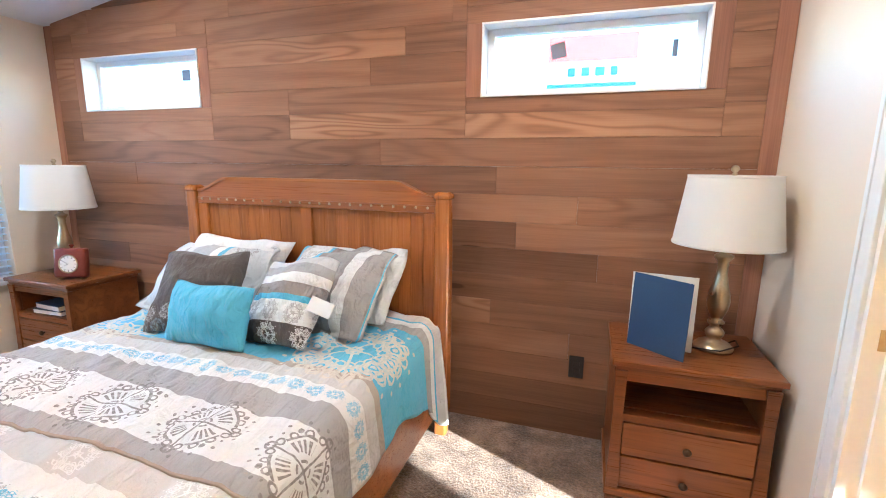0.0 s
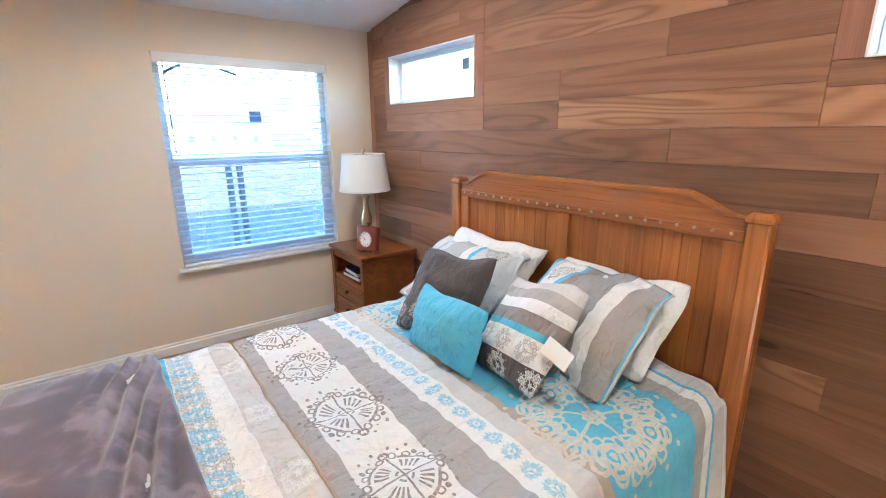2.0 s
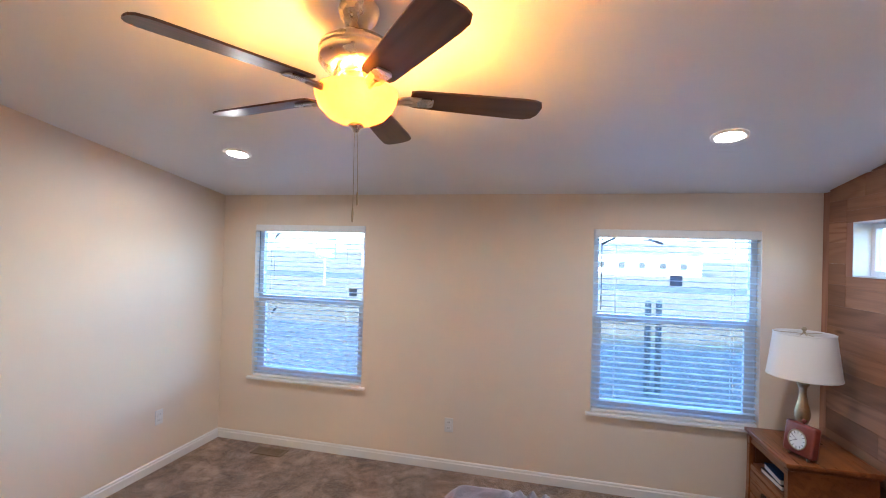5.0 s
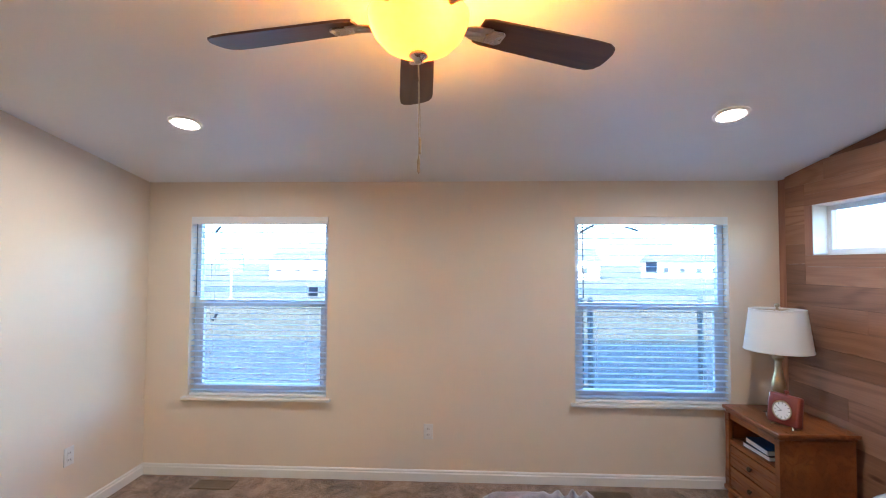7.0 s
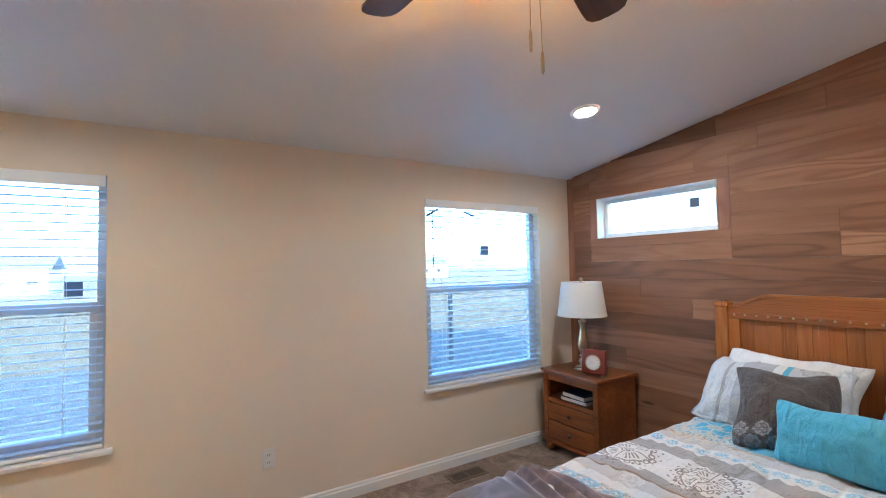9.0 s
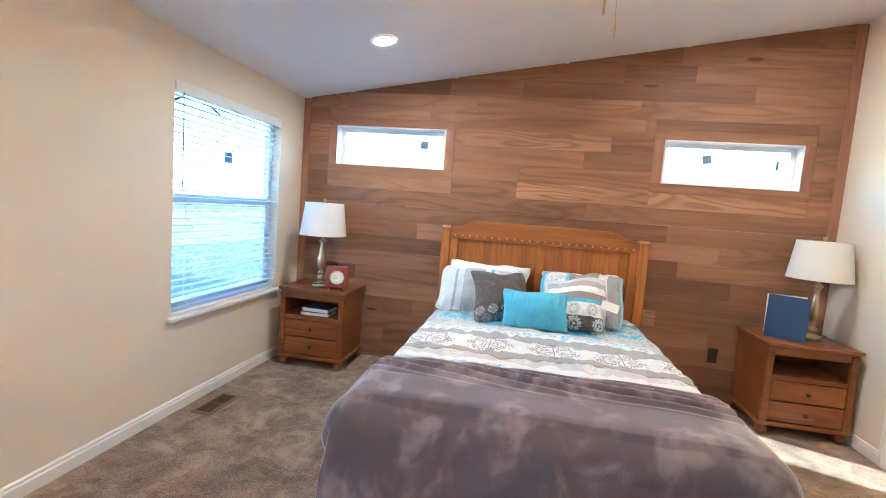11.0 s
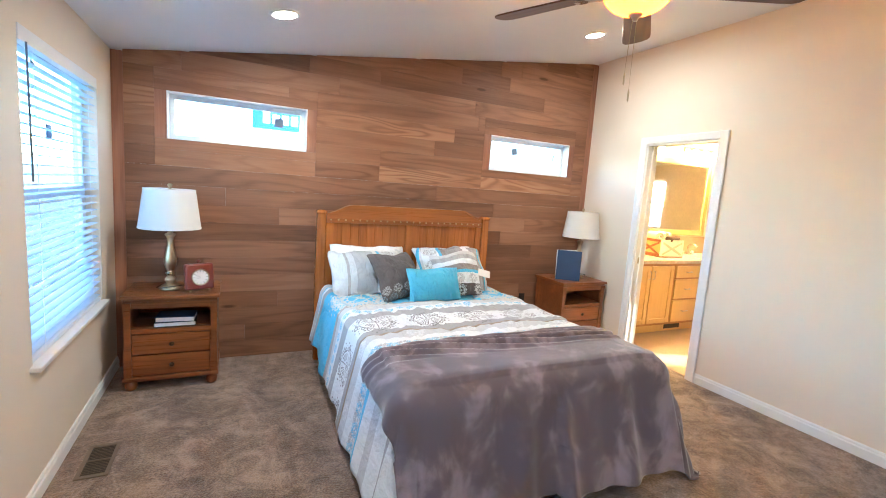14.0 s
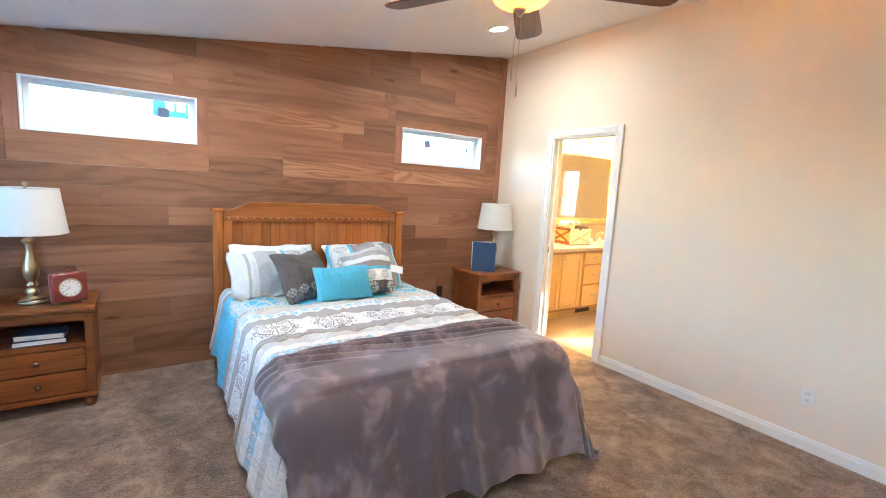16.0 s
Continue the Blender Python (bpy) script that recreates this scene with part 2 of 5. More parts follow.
def carpet_mat():
    m, nt, b = nodes_of("carpet_pile")
    v, _ = coords(nt)
    n1, n2, n3 = noise_tex(nt, v, 4.2, 5.0, 0.62, 0.8), noise_tex(nt, v, 13.0, 4.0, 0.65, 0.4), noise_tex(nt, v, 85.0, 3.0, 0.65)
    f = math_node(nt, "ADD", math_node(nt, "MULTIPLY_ADD", n1, 0.95, -0.225), math_node(nt, "MULTIPLY", n2, 0.5))
    f = math_node(nt, "ADD", f, math_node(nt, "MULTIPLY_ADD", n3, 0.75, -0.165))
    c = ramp(nt, f, [(0.50, (0.112, 0.067, 0.043)), (0.70, (0.250, 0.163, 0.109)), (0.90, (0.47, 0.33, 0.232))])
    nt.links.new(c, b.inputs["Base Color"])
    b.inputs["Roughness"].default_value = 0.95
    b.inputs["Sheen Weight"].default_value = 0.25
    h = math_node(nt, "ADD", math_node(nt, "MULTIPLY", n3, 1.0), math_node(nt, "MULTIPLY", n2, 0.8))
    bump(nt, b, h, 1.0, 0.024)
    return m


M_CARPET = carpet_mat()

WHITE, LGREY, MGREY, DGREY = (0.85, 0.875, 0.89), (0.65, 0.66, 0.672), (0.43, 0.43, 0.445), (0.105, 0.092, 0.09)
AQUA, TAUPE, INK = (0.16, 0.55, 0.80), (0.30, 0.265, 0.255), (0.25, 0.236, 0.24)


def between(nt, v, a, b):
    return math_node(nt, "MULTIPLY", math_node(nt, "GREATER_THAN", v, a), math_node(nt, "LESS_THAN", v, b))


def rosette(nt, du, dv, radius, petals):
    """Mask of a round scrolled ornament about du = dv = 0: rings of small loops, spokes and an outer row of drops."""
    r = math_node(nt, "DIVIDE", math_node(nt, "SQRT", math_node(nt, "ADD", math_node(nt, "POWER", du, 2.0), math_node(nt, "POWER", dv, 2.0))), radius)
    a = math_node(nt, "ARCTAN2", dv, du)

    def loops(r0, n, shift, size, width):
        step = 2 * math.pi / n
        loc = math_node(nt, "SUBTRACT", math_node(nt, "FLOORED_MODULO", math_node(nt, "ADD", a, shift * step + 20 * math.pi), step), step / 2)
        side = math_node(nt, "MULTIPLY", loc, r0)
        d = math_node(nt, "SQRT", math_node(nt, "ADD", math_node(nt, "POWER", side, 2.0), math_node(nt, "POWER", math_node(nt, "SUBTRACT", r, r0), 2.0)))
        if width is None:
            return math_node(nt, "LESS_THAN", d, size)
        return math_node(nt, "COMPARE", d, size, width)

    n = petals * 2
    if petals == 4:
        # a cross of four fans: rays, scalloped rims, curls beside the arms, a ring of drops
        quarter = math_node(nt, "ABSOLUTE", math_node(nt, "SUBTRACT", math_node(nt, "FLOORED_MODULO", math_node(nt, "ADD", a, 20 * math.pi), math.pi / 2), math.pi / 4))
        wide = math_node(nt, "LESS_THAN", quarter, 0.46)
        rays = math_node(nt, "MULTIPLY", math_node(nt, "GREATER_THAN", math_node(nt, "SINE", math_node(nt, "MULTIPLY", a, 28.0)), 0.0), between(nt, r, 0.30, 0.58))
        rim = math_node(nt, "ADD", between(nt, r, 0.65, 0.71), between(nt, r, 0.14, 0.19))
        fans = math_node(nt, "MULTIPLY", math_node(nt, "MAXIMUM", rays, rim), wide)
        arm = math_node(nt, "LESS_THAN", math_node(nt, "MULTIPLY", math_node(nt, "ABSOLUTE", math_node(nt, "SINE", math_node(nt, "MULTIPLY", a, 2.0))), r), 0.045)
        mask = math_node(nt, "MAXIMUM", fans, math_node(nt, "MULTIPLY", arm, math_node(nt, "LESS_THAN", r, 0.80)))
        for other in (loops(0.74, 16, 0.0, 0.075, 0.022), loops(0.84, 4, 0.5, 0.09, 0.026), loops(0.84, 4, 0.0, 0.06, None), loops(1.0, 16, 0.0, 0.040, None), loops(0.88, 16, 0.5, 0.030, None)):
            mask = math_node(nt, "MAXIMUM", mask, other)
        return mask
    mask = loops(0.30, n, 0.0, 0.20, 0.030)
    for other in (loops(0.62, n, 0.5, 0.18, 0.024), loops(0.62, n, 0.5, 0.10, 0.022), loops(0.60, n, 0.0, 0.10, 0.026), loops(0.78, n * 2, 0.25, 0.085, 0.022), loops(0.62, n, 0.5, 0.045, None), loops(0.84, n, 0.0, 0.035, None), loops(1.0, n * 2, 0.25, 0.034, None), loops(0.42, n * 2, 0.25, 0.07, 0.020), math_node(nt, "LESS_THAN", r, 0.06)):
        mask = math_node(nt, "MAXIMUM", mask, other)
    spoke = math_node(nt, "LESS_THAN", math_node(nt, "MULTIPLY", math_node(nt, "ABSOLUTE", math_node(nt, "SINE", math_node(nt, "MULTIPLY", a, petals * 0.5))), r), 0.05)
    return math_node(nt, "MAXIMUM", mask, math_node(nt, "MULTIPLY", spoke, math_node(nt, "LESS_THAN", r, 0.88)))


def cell(nt, u, period, offset):
    """u, folded into cells of a period, measured from each cell's middle."""
    m = math_node(nt, "FLOORED_MODULO", math_node(nt, "SUBTRACT", u, offset - period / 2), period)
    return math_node(nt, "SUBTRACT", m, period / 2)


def cloth_mat(name, bands, ornaments, rough=0.85):
    """Printed cotton: bands (upper end of v, colour), then ornaments (kind, v, u offset, period, radius, petals, colour, low v, high v)."""
    m, nt, b = nodes_of(name)
    uv = nt.nodes.new("ShaderNodeUVMap")
    uv.uv_map = "cloth"
    sep = nt.nodes.new("ShaderNodeSeparateXYZ")
    nt.links.new(uv.outputs[0], sep.inputs[0])
    u, v = sep.outputs[0], sep.outputs[1]
    obv, _ = coords(nt)
    wob = noise_tex(nt, obv, 7.0, 2.0)
    v = math_node(nt, "ADD", v, math_node(nt, "MULTIPLY_ADD", wob, 0.012, -0.006))
    lace = node(nt, "ShaderNodeTexNoise", Scale=34.0, Detail=2.0)
    nt.links.new(obv, lace.inputs["Vector"])
    warp = nt.nodes.new("ShaderNodeSeparateXYZ")
    nt.links.new(lace.outputs["Color"], warp.inputs[0])
    ou = math_node(nt, "ADD", u, math_node(nt, "MULTIPLY_ADD", warp.outputs[0], 0.005, -0.0025))
    ov = math_node(nt, "ADD", v, math_node(nt, "MULTIPLY_ADD", warp.outputs[1], 0.005, -0.0025))
    worn = ramp(nt, noise_tex(nt, obv, 85.0, 2.0), [(0.34, (0.62, 0.62, 0.62)), (0.56, (0.95, 0.95, 0.95))])
    col = None
    for top, c in reversed(bands):
        col = c if col is None else mix(nt, math_node(nt, "LESS_THAN", v, top), col, c)
    for cv, off, period, radius, petals, c, lo, hi in ornaments:
        mask = rosette(nt, cell(nt, ou, period, off), math_node(nt, "SUBTRACT", ov, cv), radius, petals)
        mask = math_node(nt, "MULTIPLY", math_node(nt, "MULTIPLY", mask, worn), between(nt, v, lo, hi))
        col = mix(nt, mask, col, c)
    fine = noise_tex(nt, obv, 420.0, 2.0)
    col = mix(nt, 0.35, col, ramp(nt, fine, [(0.3, (0.72, 0.72, 0.72)), (0.7, (1, 1, 1))]), "MULTIPLY")
    nt.links.new(col, b.inputs["Base Color"])
    b.inputs["Roughness"].default_value = rough
    b.inputs["Sheen Weight"].default_value = 0.1
    crumple = noise_tex(nt, obv, 16.0, 4.0, 0.55, 1.2)
    cres = nt.nodes.new("ShaderNodeMapping")
    cres.inputs["Scale"].default_value = (25.0, 6.0, 10.0)
    cres.inputs["Rotation"].default_value = (0, 0, 0.45)
    nt.links.new(obv, cres.inputs["Vector"])
    streak = noise_tex(nt, cres.outputs[0], 1.0, 3.0, 0.5, 0.8)
    hgt = math_node(nt, "ADD", math_node(nt, "MULTIPLY", crumple, 0.5), math_node(nt, "MULTIPLY", streak, 1.0))
    bump(nt, b, math_node(nt, "ADD", hgt, math_node(nt, "MULTIPLY", fine, 0.08)), 1.0, 0.028)
    return m


M_QUILT = cloth_mat("printed_comforter", [
    (0.20, WHITE), (0.30, MGREY), (0.42, WHITE), (0.50, LGREY), (0.60, WHITE), (0.673, AQUA), (0.76, WHITE), (0.83, WHITE), (0.926, LGREY), (0.938, (0.45, 0.40, 0.36)), (0.99, MGREY), (1.21, WHITE), (1.325, MGREY), (1.425, WHITE),
    (1.50, LGREY), (1.54, (0.47, 0.42, 0.38)), (1.985, AQUA), (2.06, MGREY), (2.11, WHITE), (2.125, AQUA), (2.19, LGREY), (3.0, WHITE)], [
    (1.10, -1.206, 0.704, 0.145, 4, INK, 0.95, 1.255), (1.10, -1.558, 0.704, 0.135, 4, INK, 0.95, 1.255),
    (0.885, -1.38, 0.352, 0.062, 3, WHITE, 0.84, 0.92), (0.717, -1.2, 0.11, 0.055, 3, MGREY, 0.668, 0.768), (0.717, -1.145, 0.11, 0.05, 3, AQUA, 0.668, 0.768),
    (1.385, -1.2, 0.075, 0.034, 3, AQUA, 1.345, 1.42),
    (1.70, -0.71, 1.13, 0.27, 5, (0.72, 0.69, 0.63), 1.43, 1.985)])
M_STRIPE_SHAM = cloth_mat("striped_sham", [
    (-0.27, AQUA), (-0.25, LGREY), (-0.115, WHITE), (-0.09, AQUA), (-0.05, TAUPE), (0.115, (0.36, 0.35, 0.355)), (0.18, WHITE), (0.275, (0.38, 0.37, 0.375)), (0.285, AQUA), (0.9, LGREY)],
    [(-0.18, 0.0, 0.15, 0.062, 4, INK, -0.25, -0.115)])
M_PALE_SHAM = cloth_mat("pale_striped_sham", [
    (-0.21, (0.68, 0.72, 0.76)), (-0.19, MGREY), (-0.14, (0.68, 0.72, 0.76)), (0.02, (0.48, 0.51, 0.55)), (0.06, WHITE), (0.085, AQUA), (0.9, (0.68, 0.72, 0.76))],
    [(0.17, 0.0, 0.15, 0.062, 4, INK, 0.10, 0.25)])
M_STRIPE_CUSHION = cloth_mat("striped_cushion", [
    (-0.11, DGREY), (-0.02, WHITE), (0.005, AQUA), (0.055, TAUPE), (0.10, WHITE), (0.15, MGREY), (0.9, LGREY)],
    [(-0.065, 0.0, 0.12, 0.048, 3, MGREY, -0.11, -0.02), (-0.165, 0.0, 0.18, 0.06, 3, WHITE, -0.3, -0.11)])
M_DARK_CUSHION = cloth_mat("charcoal_cushion", [(0.9, DGREY)], [(-0.125, 0.0, 0.085, 0.036, 4, LGREY, -0.17, -0.085), (-0.185, 0.042, 0.085, 0.036, 4, (0.3, 0.42, 0.5), -0.225, -0.15)])
M_AQUA_CUSHION = cloth_mat("aqua_cushion", [(0.9, AQUA)], [])
M_WHITE_PILLOW = cloth_mat("white_pillow", [(0.9, WHITE)], [(0.0, 0.0, 0.06, 0.022, 3, LGREY, -0.4, 0.4)])


def plush_mat():
    m, nt, b = nodes_of("plush_throw")
    v, _ = coords(nt, (1.15, 1.0, 0.8))
    n1, n2 = noise_tex(nt, v, 4.2, 3.0, 0.6, 0.35), noise_tex(nt, v, 260.0, 2.0)
    f = math_node(nt, "ADD", n1, math_node(nt, "MULTIPLY_ADD", n2, 0.2, -0.1))
    # Lighter blotches put the sheen of the brushed nap into the colour.
    nt.links.new(ramp(nt, f, [(0.44, (0.112, 0.090, 0.110)), (0.52, (0.145, 0.117, 0.139)), (0.545, (0.198, 0.162, 0.186)), (0.66, (0.27, 0.228, 0.262))]), b.inputs["Base Color"])
    b.inputs["Roughness"].default_value = 0.8
    b.inputs["Sheen Weight"].default_value = 0.6
    b.inputs["Sheen Roughness"].default_value = 0.35
    bump(nt, b, n2, 0.25, 0.003)
    return m


M_THROW = plush_mat()


# ---- mesh helpers ----
def mesh_of(name, bm, mat, smooth=False):
    me = bpy.data.meshes.new(name)
    bmesh.ops.recalc_face_normals(bm, faces=bm.faces)
    bm.to_mesh(me)
    bm.free()
    me.materials.append(mat)
    if smooth:
        for p in me.polygons:
            p.use_smooth = True
    return me


def thing(name, label, category, at=(0, 0, 0), turn=0.0, group="", bm=None, mat=None, smooth=False):
    ob = new(name, mesh_of(name, bm, mat, smooth) if bm else None)
    if not bm:
        ob.empty_display_size = 0.1
    ob.matrix_world = pose(*at, 0, 0, turn)
    return tagged(ob, label, category, group)


def setting(name, bm, mat, label="", smooth=False):
    ob = new(name, mesh_of(name, bm, mat, smooth))
    return tagged(ob, label, "", "", "structure")


def part(name, bm, mat, parent, label="", smooth=False, m=None):
    ob = new(name, mesh_of(name, bm, mat, smooth))
    ob.parent = parent
    if m is not None:
        ob.matrix_basis = m
    if label:
        ob["label"] = label
    return ob


def again(ob, parent, m):
    """Another piece on the same mesh."""
    c = new(ob.name.split(".")[0], ob.data)
    c.parent, c.matrix_basis = parent, m
    if "label" in ob:
        c["label"] = ob["label"]
    return c


def box(x0, x1, y0, y1, z0, z1, bevel=0.0, bm=None, m=None):
    bm = bm or bmesh.new()
    r = bmesh.ops.create_cube(bm, size=1.0, matrix=Matrix.Translation(((x0 + x1) / 2, (y0 + y1) / 2, (z0 + z1) / 2)) @ Matrix.Diagonal((x1 - x0, y1 - y0, z1 - z0, 1)))
    vs = r["verts"]
    if bevel:
        es = list({e for v in vs for e in v.link_edges})
        r2 = bmesh.ops.bevel(bm, geom=es, offset=bevel, segments=2, affect="EDGES", profile=0.6)
        vs = list({v for f in r2["faces"] for v in f.verts} | {v for v in vs if v.is_valid})
    if m is not None:
        bmesh.ops.transform(bm, matrix=m, verts=vs)
    return bm


def lathe(profile, n=24, bm=None, m=None):
    """Turned shape from (radius, z) pairs about the z axis."""
    bm = bm or bmesh.new()
    rings = []
    for r, z in profile:
        rings.append([bm.verts.new((r * math.cos(a), r * math.sin(a), z)) for a in (2 * math.pi * i / n for i in range(n))])
    for a, b in zip(rings, rings[1:]):
        for i in range(n):
            bm.faces.new((a[i], a[(i + 1) % n], b[(i + 1) % n], b[i]))
    for ring, r in ((rings[0], profile[0][0]), (rings[-1], profile[-1][0])):
        if r > 1e-4 and profile[0] != profile[-1]:
            bm.faces.new(ring)
    bmesh.ops.remove_doubles(bm, verts=[v for ring in (rings[0], rings[-1]) for v in ring], dist=1e-5)
    # tubes and rings stay open
    if m is not None:
        bmesh.ops.transform(bm, matrix=m, verts=[v for ring in rings for v in ring if v.is_valid])
    return bm


def tube(points, r, n=8, bm=None):
    bm = bm or bmesh.new()
    pts = [Vector(p) for p in points]
    rings = []
    for i, p in enumerate(pts):
        d = (pts[min(i + 1, len(pts) - 1)] - pts[max(i - 1, 0)]).normalized()
        q = d.to_track_quat("Z", "Y")
        rings.append([bm.verts.new(p + q @ Vector((r * math.cos(2 * math.pi * k / n), r * math.sin(2 * math.pi * k / n), 0))) for k in range(n)])
    for a, b in zip(rings, rings[1:]):
        for k in range(n):
            bm.faces.new((a[k], a[(k + 1) % n], b[(k + 1) % n], b[k]))
    bm.faces.new(rings[0])
    bm.faces.new(rings[-1])
    return bm


def slab(outline, t, axis="y", at=0.0):
    """A flat outline of (a, b) pairs, thick by t along an axis, from at on."""
    bm = bmesh.new()
    put = {"y": lambda a, b, c: (a, c, b), "x": lambda a, b, c: (c, a, b), "z": lambda a, b, c: (a, b, c)}[axis]
    lo = [bm.verts.new(put(a, b, at)) for a, b in outline]
    hi = [bm.verts.new(put(a, b, at + t)) for a, b in outline]
    bm.faces.new(lo)
    bm.faces.new(hi)
    for i in range(len(lo)):
        j = (i + 1) % len(lo)
        bm.faces.new((lo[i], lo[j], hi[j], hi[i]))
    return bm


# ---- the room ----
XW, XR, YN, YS = -3.47, 0.88, 2.45, -2.40
T = 0.12


def ceil_z(x):
    return 2.283 + (x - XW) * 0.1531


def wall_with_holes(name, axis, at, t, a0, a1, top, holes, mat, label, z0=0.0):
    """An upright wall of thickness t from at on, along x or y, with rectangular holes (a, b, low, high); top gives its height at a place."""
    bm = bmesh.new()
    cuts = sorted({a0, a1, *[h[0] for h in holes], *[h[1] for h in holes]})

    def piece(a, b, za, zb, zc, zd):
        ring = [(a, za), (b, zb), (b, zd), (a, zc)]
        put = (lambda p, c: (p[0], c, p[1])) if axis == "x" else (lambda p, c: (c, p[0], p[1]))
        lo, hi = [bm.verts.new(put(p, at)) for p in ring], [bm.verts.new(put(p, at + t)) for p in ring]
        bm.faces.new(lo), bm.faces.new(hi)
        for i in range(4):
            bm.faces.new((lo[i], lo[(i + 1) % 4], hi[(i + 1) % 4], hi[i]))

    for a, b in zip(cuts, cuts[1:]):
        mid = (a + b) / 2
        low = z0
        for h in sorted((h for h in holes if h[0] <= mid <= h[1]), key=lambda h: h[2]):
            if h[2] > low:
                piece(a, b, low, low, h[2], h[2])
            low = h[3]
        piece(a, b, low, low, top(a), top(b))
    return setting(name, bm, mat, label)


W_LOW, W_HIGH = 0.605, 2.01
WINDOWS = ((-2.055, -0.957), (0.942, 2.083))
TRANSOMS = ((-3.13, -2.16), (-0.392, 0.572))
T_LOW, T_HIGH = 1.722, 2.046
DOOR_Y0, DOOR_Y1, DOOR_TOP = 0.972, 1.680, 2.048
over = 0.03
wall_with_holes("wall_west", "y", XW - T, T, YS - T, YN + T, lambda a: ceil_z(XW) + over, [(a, b, W_LOW, W_HIGH) for a, b in WINDOWS], M_WALL, "warm beige painted wall with two windows", -0.02)
wall_with_holes("wall_north", "x", YN + 0.014, T, XW, XR, lambda a: ceil_z(a) + over, [(a, b, T_LOW, T_HIGH) for a, b in TRANSOMS], M_TRIM, "wall behind the wood planks", -0.02)
wall_with_holes("wall_south", "x", YS - T, T, XW, XR, lambda a: ceil_z(a) + over, [], M_WALL, "warm beige painted wall", -0.02)
wall_with_holes("wall_east", "y", XR, T, YS - T, YN + T, lambda a: ceil_z(XR) + over, [(DOOR_Y0, DOOR_Y1, -0.02, DOOR_TOP)], M_WALL, "pale beige painted wall with a bathroom doorway", -0.02)
setting("floor", box(XW - 0.1, XR + 0.06, YS - 0.1, YN + 0.1, -0.10, 0.0), M_CARPET, "brown mottled cut-pile carpet")
bm = bmesh.new()
vs = [bm.verts.new((x, y, ceil_z(x) + dz)) for dz in (0, 0.08) for x, y in ((XW - T, YS - T), (XR + T, YS - T), (XR + T, YN + 0.14), (XW - T, YN + 0.14))]
for f in ((0, 1, 2, 3), (4, 5, 6, 7), (0, 1, 5, 4), (1, 2, 6, 5), (2, 3, 7, 6), (3, 0, 4, 7)):
    bm.faces.new([vs[i] for i in f])
setting("ceiling", bm, M_CEIL, "white sloping painted ceiling")


def baseboard_run(name, p, q, normal):
    """A moulded board 85 mm high from p to q along a wall."""
    prof = [(0.0, 0.0), (0.014, 0.0), (0.014, 0.058), (0.009, 0.066), (0.009, 0.076), (0.004, 0.085), (0.0, 0.085)]
    bm = bmesh.new()
    rows = [[bm.verts.new((a[0] + normal[0] * d, a[1] + normal[1] * d, z)) for d, z in prof] for a in (p, q)]
    for i in range(len(prof)):
        j = (i + 1) % len(prof)
        bm.faces.new((rows[0][i], rows[0][j], rows[1][j], rows[1][i]))
    bm.faces.new(rows[0]), bm.faces.new(rows[1])
    setting(name, bm, M_TRIM, "white moulded baseboard")


baseboard_run("baseboard", (XW, YS), (XW, YN), (1, 0))
baseboard_run("baseboard", (XW + 0.015, YS), (XR - 0.015, YS), (0, 1))
baseboard_run("baseboard", (XR, YS), (XR, DOOR_Y0 - 0.072), (-1, 0))
baseboard_run("baseboard", (XR, DOOR_Y1 + 0.072), (XR, YN), (-1, 0))

# doorway to the bathroom: jambs, casing, strike plate
bm = box(XR - 0.004, XR + T + 0.004, DOOR_Y0 - 0.002, DOOR_Y0 + 0.016, 0, DOOR_TOP)
box(XR - 0.004, XR + T + 0.004, DOOR_Y1 - 0.016, DOOR_Y1 + 0.002, 0, DOOR_TOP, bm=bm)
box(XR - 0.004, XR + T + 0.004, DOOR_Y0 + 0.016, DOOR_Y1 - 0.016, DOOR_TOP - 0.016, DOOR_TOP + 0.002, bm=bm)
box(XR + 0.05, XR + 0.085, DOOR_Y1 - 0.028, DOOR_Y1 - 0.016, 0, DOOR_TOP - 0.016, bm=bm)
jamb = setting("door_1", bm, M_TRIM, "white cased doorway standing open to the bathroom")
for side, y0, y1, z0, z1 in (("a", DOOR_Y0 - 0.070, DOOR_Y0 - 0.002, 0, 2.112), ("b", DOOR_Y1 + 0.002, DOOR_Y1 + 0.070, 0, 2.112), ("c", DOOR_Y0 - 0.002, DOOR_Y1 + 0.002, 2.050, 2.112)):
    bm = box(XR - 0.016, XR - 0.001, y0, y1, z0, z1, 0.004)
    if side != "c":
        ya = y0 if side == "a" else y1 - 0.018
        box(XR - 0.021, XR - 0.015, ya, ya + 0.018, z0, z1, 0.002, bm=bm)
    else:
        box(XR - 0.021, XR - 0.015, y0, y1, z1 - 0.018, z1, 0.002, bm=bm)
    part("casing", bm, M_TRIM, jamb)
part("strike_plate", box(XR + 0.03, XR + 0.06, DOOR_Y1 - 0.019, DOOR_Y1 - 0.0155, 0.90, 0.96, 0.001), M_BRASS, jamb, "brass strike plate")


